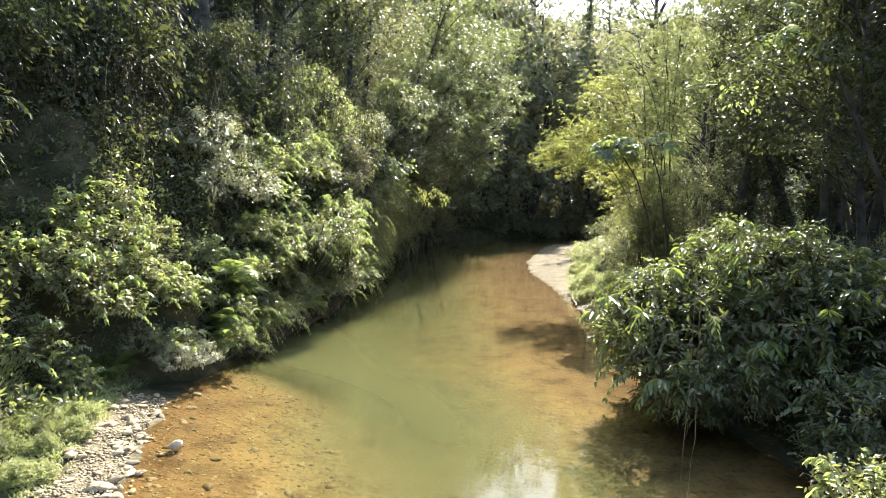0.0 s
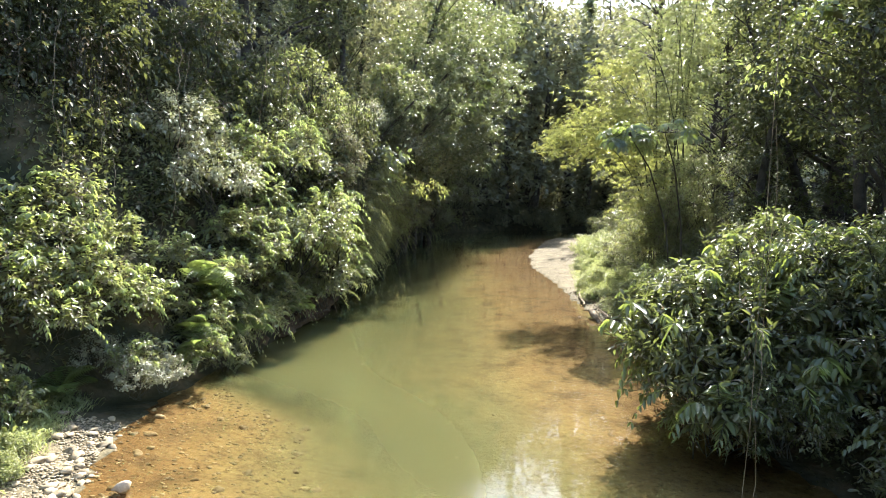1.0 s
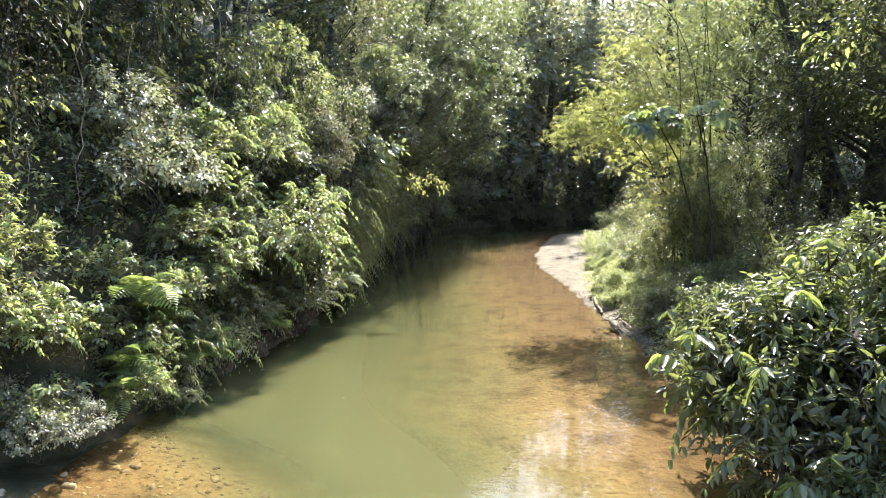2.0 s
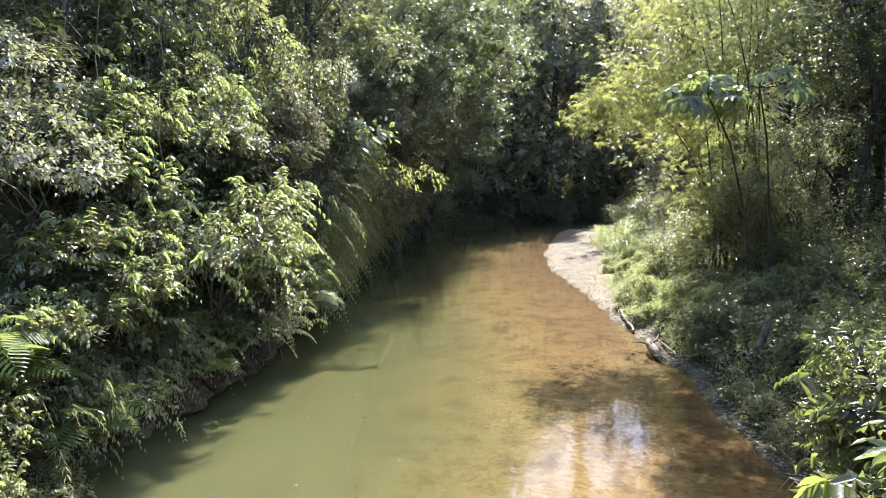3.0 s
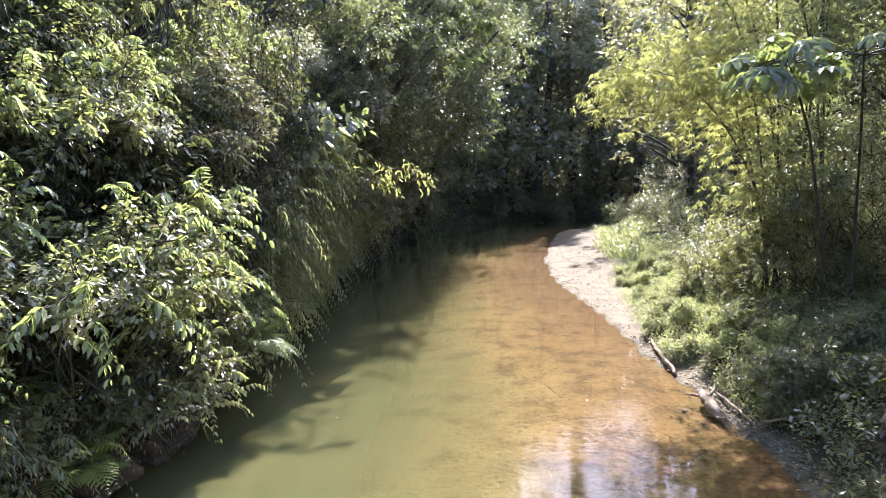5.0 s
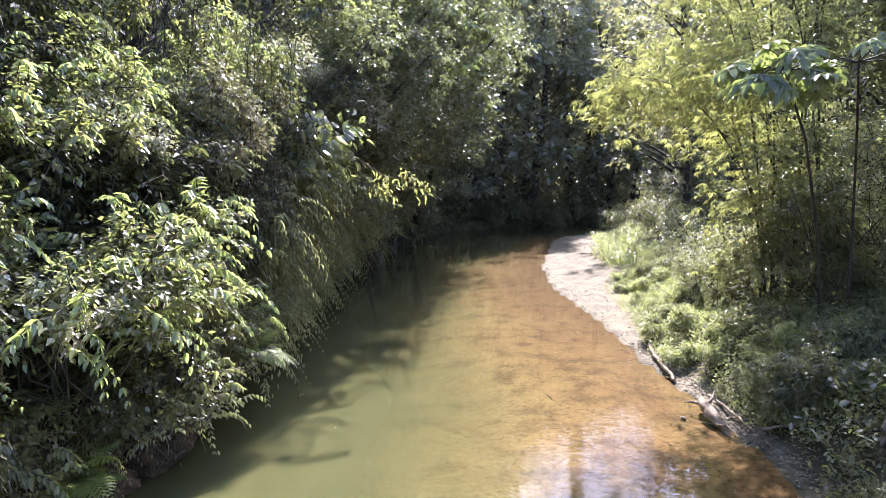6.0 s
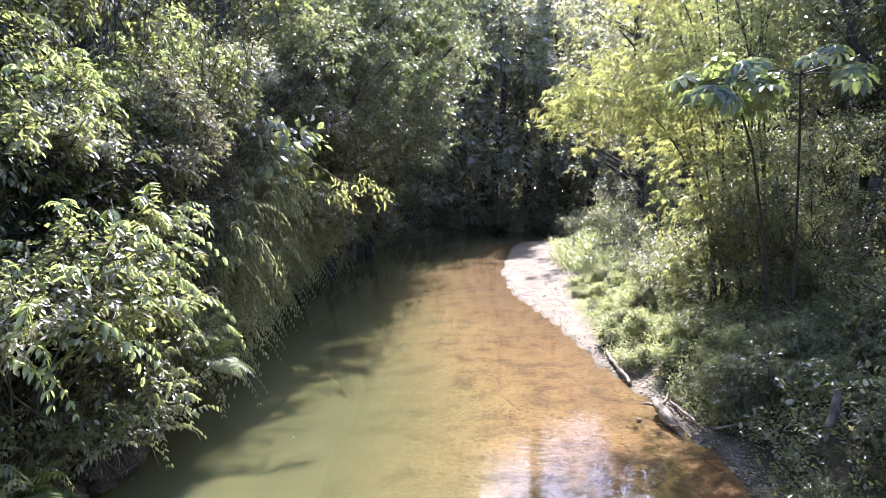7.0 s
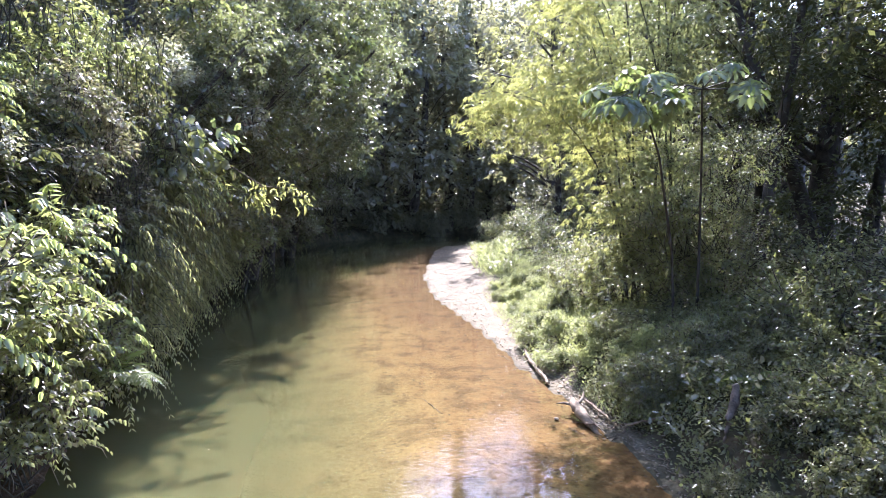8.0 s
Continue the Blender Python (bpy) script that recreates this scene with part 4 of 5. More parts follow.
settle(hill_tree, [dict(x=-34 + 6.5 * (q % 13) + 3 * (q // 13), y=80 + 12 * (q // 13) + 3 * math.sin(q * 2.1), turn=q * 47, size=1.0 + 0.2 * math.sin(q * 1.7)) for q in range(30)], "trees of the far hillside")
settle(forest_b, [dict(x=-7.0, y=14.7, turn=44, size=0.88), dict(x=-8.2, y=16.4, turn=20, size=1.05), dict(x=-8.8, y=13.0, turn=120, size=1.0), dict(x=-7.0, y=19.6, turn=250, size=1.1), dict(x=8.4, y=17.8, turn=0, size=0.95), dict(x=8.0, y=25.0, turn=90, size=0.9), dict(x=9.2, y=29.5, turn=160, size=1.0), dict(x=8.8, y=14.0, turn=240, size=0.85),
                  dict(x=10.4, y=15.0, turn=310, size=1.0), dict(x=10.6, y=21.0, turn=45, size=1.05), dict(x=11.6, y=26.5, turn=100, size=1.1), dict(x=9.4, y=41.0, turn=200, size=1.0),
                  dict(x=-8.2, y=16.8, turn=280, size=0.85), dict(x=-8.6, y=8.6, turn=30, size=0.8), dict(x=9.2, y=8.5, turn=150, size=0.85), dict(x=7.1, y=8.2, turn=35, size=0.85), dict(x=-7.8, y=25.5, turn=70, size=1.0),
                  dict(x=14.0, y=14.0, turn=70, size=1.0), dict(x=14.0, y=22.5, turn=170, size=1.1), dict(x=13.0, y=7.0, turn=270, size=1.0)])
settle(canopy, [dict(x=6.9, y=13.6, turn=0, size=0.85), dict(x=6.9, y=15.4, turn=120, size=0.95), dict(x=7.0, y=11.4, turn=240, size=0.8), dict(x=6.0, y=12.3, turn=190, size=0.7), dict(x=8.0, y=13.4, turn=60, size=1.0), dict(x=9.0, y=10.6, turn=300, size=1.0)], "canopy trees of the inner bank")
settle(forest_c, [dict(x=7.4, y=29.0, turn=0, size=0.8), dict(x=7.6, y=35.5, turn=100, size=0.95), dict(x=6.8, y=26.0, turn=200, size=0.7), dict(x=-8.6, y=32.0, turn=300, size=1.0),
                  dict(x=9.4, y=19.4, turn=50, size=0.95), dict(x=12.0, y=40.0, turn=20, size=1.2), dict(x=10.6, y=57.0, turn=240, size=0.9)])

# ---- inner bank: whorled shrub, bamboo, broad-leaved saplings ----
whorl = shrub("whorled_shrub", 21, (1.08, 1.08, 0.95), 25, 0.37, 84, 8, 0.078, 0.031, M_WHORL, "dense glossy dark shrub leaning over the water", droop=0.25, twig=0.13, sag=0.2, spread=1.2, shoots=60, shoot=(0.30, 0.125, 0.050, M_GLOSSY))
G = "shrubs of the inner bank"
settle(whorl, [dict(x=3.1, y=9.7, z=0.2, turn=0, size=1.3, tilt=(0, -8)), dict(x=3.2, y=10.7, z=0.15, turn=120, size=1.1, tilt=(0, -8)), dict(x=2.95, y=9.4, z=0.02, turn=45, size=0.6), dict(x=3.0, y=10.2, z=0.3, turn=165, size=0.75), dict(x=3.4, y=8.95, z=0.35, turn=285, size=0.6), dict(x=3.7, y=10.2, z=1.25, turn=15, size=0.95), dict(x=4.2, y=9.6, z=1.3, turn=135, size=0.9), dict(x=2.75, y=10.7, z=0.9, turn=75, size=0.7, tilt=(0, -12)), dict(x=4.6, y=9.2, z=0.5, turn=60, size=1.25),
               dict(x=4.5, y=10.7, z=0.5, turn=200, size=1.3), dict(x=5.8, y=9.9, z=0.6, turn=280, size=1.4), dict(x=4.5, y=7.9, z=0.1, turn=90, size=0.8)], G)

hedge = shrub("riverside_shrub", 22, (1.0, 1.0, 0.9), 18, 0.42, 72, 8, 0.064, 0.036, M_MID, "small-leaved shrub at the foot of the bamboo", form="diamond", droop=0.35)
settle(hedge, [dict(x=3.3, y=21.2, z=0.35, turn=0, size=0.95), dict(x=3.9, y=20.4, z=0.5, turn=90, size=1.0), dict(x=3.7, y=22.8, z=0.35, turn=200, size=0.9), dict(x=4.6, y=18.6, z=0.5, turn=40, size=0.95),
               dict(x=4.3, y=17.6, z=0.4, turn=300, size=0.75), dict(x=5.3, y=17.0, z=0.6, turn=150, size=1.1), dict(x=4.0, y=25.4, z=0.5, turn=10, size=1.0), dict(x=5.0, y=22.6, z=0.6, turn=230, size=1.2),
               dict(x=4.6, y=28.6, z=0.6, turn=75, size=1.2), dict(x=4.9, y=33.0, z=0.6, turn=165, size=1.3), dict(x=5.2, y=38.0, z=0.7, turn=265, size=1.4), dict(x=5.6, y=15.0, z=0.7, turn=20, size=1.1),
               dict(x=6.6, y=13.0, z=0.8, turn=110, size=1.2), dict(x=6.4, y=17.6, z=0.8, turn=210, size=1.3), dict(x=5.0, y=13.4, z=0.5, turn=320, size=0.9), dict(x=7.0, y=45.0, z=0.9, turn=50, size=1.5), dict(x=3.6, y=20.5, z=1.1, turn=15, size=0.85), dict(x=4.3, y=19.7, z=1.4, turn=105, size=1.0), dict(x=4.9, y=20.6, z=1.7, turn=205, size=1.1), dict(x=3.1, y=21.4, z=0.9, turn=305, size=0.65), dict(x=5.6, y=19.2, z=1.2, turn=95, size=1.1), dict(x=4.2, y=44.0, z=0.3, turn=35, size=1.0), dict(x=5.4, y=47.5, z=0.3, turn=135, size=1.3), dict(x=4.2, y=19.3, z=1.2, turn=155, size=0.8), dict(x=4.1, y=19.0, z=2.0, turn=225, size=0.85), dict(x=3.9, y=20.3, z=2.2, turn=295, size=0.75), dict(x=4.4, y=19.9, z=2.9, turn=345, size=0.8), dict(x=4.7, y=18.6, z=1.3, turn=35, size=0.85), dict(x=4.5, y=18.5, z=2.2, turn=125, size=0.75), dict(x=4.8, y=18.4, z=2.9, turn=215, size=0.8)], G)


herb = shrub("herb_clump", 25, (1.0, 1.0, 0.8), 14, 0.42, 60, 9, 0.14, 0.06, M_GRASS, "pale green clump of herbs at the edge of the gravel", "herb", form="diamond", droop=0.3, twig=0.35, dry=60)
rng = np.random.default_rng(26)
rows = []
for q in range(34):
    y = 16.4 + 0.33 * q + rng.uniform(-0.2, 0.2)
    x = right_x(y) + 0.42 + 2.2 * max(0.0, min(1.0, (y - 19.5) / 11)) + rng.uniform(-0.08, 0.75)
    rows.append(dict(x=x, y=y, z=height(x, y) - 0.03, turn=rng.uniform(0, 360), size=rng.uniform(0.20, 0.36), stretch=(1, 1, rng.uniform(0.8, 1.3))))
for q in range(12):
    y = 5.6 + 0.2 * q + rng.uniform(-0.1, 0.1)
    x = left_x(y) - rng.uniform(0.62, 1.35)
    rows.append(dict(x=x, y=y, z=height(x, y) - 0.03, turn=rng.uniform(0, 360), size=rng.uniform(0.12, 0.24), stretch=(1, 1, rng.uniform(0.8, 1.2))))
settle(herb, rows, "herb clumps of the gravel")
low = shrub("low_shrub", 23, (1.0, 1.0, 0.8), 16, 0.38, 60, 9, 0.070, 0.040, M_MID, "low leafy bush of the shaded inner bank", form="diamond", droop=0.4, twig=0.22, dry=60, shoots=30, shoot=(0.40, 0.085, 0.038, M_MID))
rng = np.random.default_rng(24)
rows = [dict(x=2.86, y=16.6, z=0.15, turn=0, size=0.62), dict(x=3.2, y=16.5, z=0.25, turn=70, size=0.72), dict(x=2.70, y=17.5, z=0.02, turn=130, size=0.34), dict(x=3.0, y=17.7, z=0.1, turn=250, size=0.5), dict(x=2.95, y=13.9, z=0.04, turn=40, size=0.34), dict(x=2.90, y=14.5, z=0.05, turn=140, size=0.30), dict(x=3.02, y=13.2, z=0.05, turn=220, size=0.36)]
for q in range(30):
    y = rng.uniform(12.0, 19.0)
    off = rng.uniform(0.7, 3.2) + (0.5 if y > 16.8 else 0)
    x = right_x(y) + off
    if x < 3.5 and 13.0 < y < 15.6:
        continue
    rows.append(dict(x=x, y=y, z=height(x, y) - 0.08, turn=rng.uniform(0, 360), size=rng.uniform(0.32, 0.5) + 0.12 * off, tilt=(rng.uniform(-10, 10), rng.uniform(-14, 6))))
settle(low, rows, "low bushes of the inner bank")


def fans(rng, geo, tips, dirs, twigs=4, per=7, length=0.135, width=0.0145):
    """Bamboo twigs: each ends in a fan of long narrow leaves that spread and droop."""
    n = len(tips)
    tip = np.repeat(tips, twigs, 0) + rng.normal(size=(n * twigs, 3)) * [0.13, 0.13, 0.10]
    d = unit(np.repeat(unit(dirs), twigs, 0) + rng.normal(size=(n * twigs, 3)) * 0.35)
    side = unit(np.cross(d, [0, 0, 1.0]) + 1e-6)
    a = np.tile(np.linspace(-1.25, 1.25, per), n * twigs)[:, None] + rng.normal(size=(n * twigs * per, 1)) * 0.12
    d, side, tip = np.repeat(d, per, 0), np.repeat(side, per, 0), np.repeat(tip, per, 0)
    axis = unit(d * np.cos(a) + side * np.sin(a) + [0, 0, -0.25] + rng.normal(size=d.shape) * 0.1)
    k = len(axis)
    blades(geo, tip + axis * 0.012, axis, unit([0, 0, 1.0] + d * 0.4 + rng.normal(size=d.shape) * 0.35), length * rng.uniform(0.65, 1.2, k), width * rng.uniform(0.8, 1.2, k), "diamond", 0.22)


def bamboo_clump():
    rng = np.random.default_rng(31)
    root = tagged(new("bamboo_clump"), "tall arching clump of yellow-green bamboo by the gravel bar", "bamboo")
    foot = np.array([4.2, 20.2, 0.35])
    ends = [(0.75, 19.2, 4.4), (1.3, 20.1, 5.2), (2.2, 20.6, 6.4), (2.6, 19.6, 7.2), (3.2, 20.8, 7.9), (3.6, 20.2, 8.3), (4.2, 20.8, 8.2), (4.5, 19.8, 8.0), (4.8, 20.6, 7.2), (4.9, 20.0, 6.2), (2.0, 19.2, 5.6), (3.0, 21.4, 7.0), (4.4, 21.6, 7.4)]
    leaves, upper = Geo(), Geo()
    for e in ends:
        e = np.array(e)
        b = foot + rng.normal(size=3) * [0.22, 0.22, 0]
        t = np.linspace(0, 1, 12)[:, None]
        reach = e - b
        line = b + reach * np.concatenate([t ** 1.5, t ** 1.5, np.sin(t * np.pi * 0.58) / np.sin(np.pi * 0.58)], 1) if e[0] < 2.3 else b + reach * np.concatenate([t ** 1.8, t ** 1.8, np.sin(t * np.pi * 0.5)], 1)
        culm = Geo()
        tube(culm, line, np.linspace(0.021, 0.005, 12), 6)
        part("culm", culm, M_STEM, root, smooth=True)
        k = 105 if e[0] < 2.3 else 66
        u = rng.uniform(0.14, 1.0, k)
        at = np.stack([np.interp(u, t[:, 0], line[:, j]) for j in range(3)], 1)
        out = unit(rng.normal(size=(k, 3)) * [1, 1, 0.5] + [0, 0, -0.1])
        tips = at + out * rng.uniform(0.2, 0.75, (k, 1)) * (1.25 - 0.5 * u[:, None]) + [0, 0, -0.12]
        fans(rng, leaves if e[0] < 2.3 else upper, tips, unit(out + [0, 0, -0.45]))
    # branch sprays that hang from the two arching culms
    k = 210
    u = rng.uniform(0, 1, k)
    c = np.stack([0.9 + 2.4 * u, 19.3 + 0.5 * rng.normal(size=k), 4.3 + 0.9 * np.sin(u * 2.6) - rng.uniform(0, 1.5, k) * (0.4 + 0.6 * np.sin(u * 3.1))], 1)
    fans(rng, leaves, c, unit(rng.normal(size=(k, 3)) * [0.8, 0.8, 0.3] + [-0.35, 0, -0.4]))
    # young side shoots that clothe the foot of the clump
    k = 60
    up = rng.uniform(0, 1, k)
    c = np.stack([3.55 - 0.4 * up + rng.normal(size=k) * (0.35 + 0.3 * up), 19.5 + rng.normal(size=k) * 0.5, 0.5 + 4.2 * up], 1)
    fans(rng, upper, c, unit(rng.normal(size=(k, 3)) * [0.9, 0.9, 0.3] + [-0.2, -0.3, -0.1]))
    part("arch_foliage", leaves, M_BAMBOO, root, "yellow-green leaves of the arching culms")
    part("foliage", upper, M_BAMBOO_SHADED, root, "leaves of the upright culms, coloured darker olive for shade")


bamboo_clump()


def palmate_leaf(seed, r):
    """A lobed umbrella leaf, lobes joined at the stalk."""
    rng = np.random.default_rng(seed)
    g = Geo()
    k = 11
    a = np.linspace(-2.7, 2.7, k) + rng.normal(size=k) * 0.06
    for inner, outer_end, droop in ((0.0, 0.62, -0.12), (0.45, 1.0, -0.62)):
        axis = np.stack([np.cos(a), np.sin(a), np.full(k, droop) + rng.normal(size=k) * 0.07], 1)
        size = r * (outer_end - inner) * rng.uniform(0.85, 1.1, k) * (1 - 0.07 * np.abs(a))
        start = np.stack([np.cos(a), np.sin(a), np.full(k, -0.12)], 1) * r * inner
        blades(g, start, axis, np.tile([0, 0, 1.0], (k, 1)) + rng.normal(size=(k, 3)) * 0.12, size, np.full(k, r * 0.30), "leaf", 0.2)
    return g


def umbrella_tree(x, y, top, heads, seed):
    rng = np.random.default_rng(seed)
    root = tagged(new("umbrella_leaf_tree"), "slender tree with large grey-green lobed umbrella leaves", "tree")
    root.location = (x, y, height(x, y))
    stem = Geo()
    peak = np.array(top) - np.array(root.location)
    line = np.array([[0, 0, -0.3], peak * [0.2, 0.2, 0.4], peak * [0.6, 0.6, 0.8], peak])
    tube(stem, line, [0.024, 0.020, 0.016, 0.010], 7)
    part("trunk", stem, M_BARK, root, smooth=True)
    meshes = [palmate_leaf(seed + q, 0.30).mesh("leaf", M_UMBRELLA) for q in range(3)]
    for q in range(heads):
        d = unit(rng.normal(size=3) * [1, 1, 0.25])
        end = peak + d * rng.uniform(0.2, 0.62) + [0, 0, rng.uniform(-0.15, 0.12)]
        leaf = new("leaf", meshes[q % 3])
        leaf.parent = root
        leaf.matrix_basis = pose(*end, rng.uniform(-40, 40), rng.uniform(-15, 50), math.degrees(math.atan2(d[1], d[0]))) @ Matrix.Scale(rng.uniform(0.75, 1.2), 4)
        stalk = Geo()
        tube(stalk, [peak, (peak + end) / 2 + [0, 0, 0.06], end], [0.01, 0.008, 0.006], 4)
        part("stalk", stalk, M_STEM, root)


umbrella_tree(4.1, 18.7, (2.66, 16.6, 4.05), 20, 41)
umbrella_tree(4.3, 18.4, (3.35, 16.5, 4.12), 6, 44)
umbrella_tree(6.4, 13.2, (5.3, 13.6, 5.75), 12, 45)
umbrella_tree(-4.9, 26.6, (-1.9, 26.6, 7.1), 9, 47)


def bough_tree(x, y, top, count, seed, material, length, low=0.55):
    """A leaning stem that carries a loose head of big simple leaves."""
    rng = np.random.default_rng(seed)
    root = tagged(new("big_leaved_tree"), "leaning sapling with large backlit yellow-green leaves", "tree")
    root.location = (x, y, height(x, y))
    peak = np.array(top) - np.array(root.location)
    stem = Geo()
    tube(stem, [[0, 0, -0.3], peak * [0.25, 0.25, 0.5], peak * [0.7, 0.7, 0.95], peak], [0.06, 0.045, 0.025, 0.01], 7)
    part("trunk", stem, M_BARK, root, smooth=True)
    u = rng.uniform(low, 1.0, count)[:, None]
    at = np.where(u < 0.75, peak * [0.25, 0.25, 0.5] + (u - 0.5) / 0.25 * peak * [0.45, 0.45, 0.45], peak * [0.7, 0.7, 0.95] + (u - 0.75) / 0.25 * peak * [0.3, 0.3, 0.05])
    g = Geo()
    out = unit(rng.normal(size=(count, 3)) * [1, 1, 0.4])
    sprays(rng, g, at + out * rng.uniform(0.15, 0.6, (count, 1)), out, 4, length, length * 0.5, "leaf", 0.6, 0.25, 0.9, 0.2)
    part("foliage", g, material, root)


bough_tree(7.0, 13.6, (4.35, 14.1, 4.95), 14, 51, M_BRIGHT, 0.13, 0.86)
bough_tree(6.4, 11.4, (4.6, 11.6, 5.1), 90, 52, M_DARK, 0.12)
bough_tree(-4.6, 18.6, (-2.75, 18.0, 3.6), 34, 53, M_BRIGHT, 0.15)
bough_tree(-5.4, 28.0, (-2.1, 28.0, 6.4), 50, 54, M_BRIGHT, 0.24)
bough_tree(-5.0, 22.6, (-3.0, 22.4, 2.9), 46, 55, M_MID, 0.16)
rng = np.random.default_rng(57)
for q in range(7):
    y = 23.0 + 1.8 * q + rng.uniform(-0.4, 0.4)
    z = rng.uniform(2.6, 6.4)
    bough_tree(left_x(y) - 0.5, y, (left_x(y) + 0.9 + 0.28 * z + rng.uniform(-0.4, 0.3), y + rng.uniform(-0.8, 0.3), z), 60, 570 + q, (M_BRIGHT, M_SILVER, M_MID)[q % 3], 0.10 + 0.04 * (q % 3), 0.5)

# ---- ferns ----
def frond_mesh(seed, length):
    rng = np.random.default_rng(seed)
    t = np.linspace(0, 1, 20)
    line = np.stack([t * length * 0.92, 0.05 * np.sin(t * 3 + seed), 0.32 * length * np.sin(t * 2.6) - 0.12 * length * t], 1)
    g = Geo()
    tube(g, line, np.linspace(0.007, 0.002, 20), 3)
    tang = unit(np.gradient(line, axis=0))
    for s in (1, -1):
        side = np.cross(tang, [0, 0, 1.0]) * s
        w = length * 0.30 * np.sin(np.clip(t * 0.95 + 0.12, 0, 1) * np.pi) ** 0.8 + 0.02
        blades(g, line[2:], (unit(side + tang * 0.35 + [0, 0, -0.15]))[2:], np.tile([0, 0, 1.0], (18, 1)), w[2:], np.full(18, length * 0.045), "leaf", 0.1)
    return g.mesh("frond", M_FERN)


FRONDS = [frond_mesh(q, 1.0) for q in range(3)]


def fern(x, y, z, size, seed, face=None):
    rng = np.random.default_rng(seed)
    root = tagged(new("fern"), "bright green fern with arching feathery fronds", "fern", "ferns")
    root.location = (x, y, z)
    for q in range(9):
        f = new("frond", FRONDS[q % 3])
        f.parent = root
        a = q * 40 + rng.uniform(-15, 15) if face is None else face + rng.uniform(-75, 75)
        f.matrix_basis = pose(0, 0, 0, rng.uniform(-15, 15), rng.uniform(-35, 12), a) @ Matrix.Scale(size * rng.uniform(0.75, 1.1), 4)


for q, (x, y, z, s, face) in enumerate([(-3.85, 10.75, 0.95, 0.75, 0), (-3.7, 10.4, 1.35, 0.65, 0), (-3.55, 11.2, 0.45, 0.7, -10), (-3.75, 10.1, 0.6, 0.7, 0), (-3.05, 15.4, 0.85, 0.6, -20), (-3.6, 9.9, 0.35, 0.55, 10),
                                         (-4.3, 8.6, 0.25, 0.55, None), (-4.5, 7.9, 0.25, 0.5, None), (-3.5, 13.2, 0.4, 0.6, -10), (-4.0, 17.4, 1.0, 0.7, -15), (3.7, 15.9, 0.6, 0.6, None),
                                         (4.3, 14.6, 0.6, 0.7, None), (4.9, 16.0, 0.7, 0.7, None), (4.2, 12.8, 0.5, 0.7, None), (5.6, 12.2, 0.7, 0.7, None)]):
    fern(x, y, z, s, 60 + q, face)

# ---- arum with heart-shaped leaves ----
def heart_mesh():
    g = Geo()
    a = np.linspace(-np.pi, np.pi, 19)[:-1]
    r = 0.5 * (1 - 0.35 * np.cos(a)) * (1 - 0.55 * np.exp(-((np.abs(a) - np.pi) / 0.35) ** 2))
    rim = np.stack([-r * np.cos(a) * 1.1 + 0.1, r * np.sin(a) * 0.8, -0.10 * np.abs(np.sin(a)) - 0.08 * np.cos(a * 0.5)], 1)
    half = rim * 0.55 + [0, 0, 0.03]
    k = len(a)
    g.add(np.concatenate([[[0.05, 0, 0]], half, rim]), [[0, 1 + i, 1 + (i + 1) % k] for i in range(k)])
    g.f.append(np.array([[1 + i, 1 + k + i, 1 + k + (i + 1) % k] for i in range(k)] + [[1 + i, 1 + k + (i + 1) % k, 1 + (i + 1) % k] for i in range(k)]))
    return g.mesh("leaf", M_DARK, True)


arum = tagged(new("arum"), "large heart-leaved arum at the foot of the dark shrub", "plant")
arum.location = (4.6, 8.3, height(4.6, 8.3))
HEART = heart_mesh()
for q, (x, y, z, s, turn, tip) in enumerate([(-0.35, -0.1, 0.72, 0.30, 200, 30), (-0.05, 0.1, 0.85, 0.33, 300, 25), (0.25, -0.2, 0.6, 0.36, 250, 25), (0.4, 0.2, 0.85, 0.4, 160, 30)]):
    leaf = new("leaf", HEART)
    leaf.parent = arum
    leaf.matrix_basis = pose(x, y, z, 0, tip, turn) @ Matrix.Scale(s, 4)
    stalk = Geo()
    tube(stalk, [(0, 0, -0.1), (x * 0.4, y * 0.4, z * 0.6), (x, y, z)], [0.014, 0.011, 0.008], 5)
    part("stalk", stalk, M_STEM, arum)

creeper = tagged(new("heart_leaved_creeper"), "climber with large grey-green heart-shaped hanging leaves", "creeper")
creeper.location = (-3.25, 17.55, 3.35)
rng = np.random.default_rng(59)
CREEPER_LEAF = HEART.copy()
CREEPER_LEAF.materials[0] = M_MID
cord = Geo()
for q in range(54):
    at = np.clip(rng.normal(size=3), -1.3, 1.3) * [0.24, 0.30, 0.30]
    at[0] += 0.35 - 0.25 * abs(at[2])
    leaf = new("leaf", CREEPER_LEAF)
    leaf.parent = creeper
    leaf.matrix_basis = pose(*at, rng.uniform(-25, 25), rng.uniform(35, 80), rng.uniform(-120, 40)) @ Matrix.Scale(rng.uniform(0.13, 0.24), 4)
    if q % 3 == 0:
        tube(cord, [(-0.6, 0, -0.3), at * 0.5 + [-0.25, 0, 0.05], at], [0.008, 0.006, 0.003], 4)
part("stem", cord, M_STEM, creeper)

# ---- feathery growth hanging down the outer bank ----
def hanging_growth(seed, stems, reach, length, width, material, label):
    rng = np.random.default_rng(seed)
    root = tagged(new("hanging_fern"), label, "fern")
    wood, green = Geo(), Geo()
    tips = rng.normal(size=(stems, 3)) * [0.16, 0.28, 0.2]
    dirs = unit(rng.normal(size=(stems, 3)) * [0.5, 0.75, 0.3] + [0.85, -0.25, 0.45])
    shoots_at(rng, green, wood, tips, dirs, reach, 9, length, width, 0.75)
    part("foliage", green, material, root)
    tagged(part("stem", wood, M_STEM, root), kind="stuff")
    return root


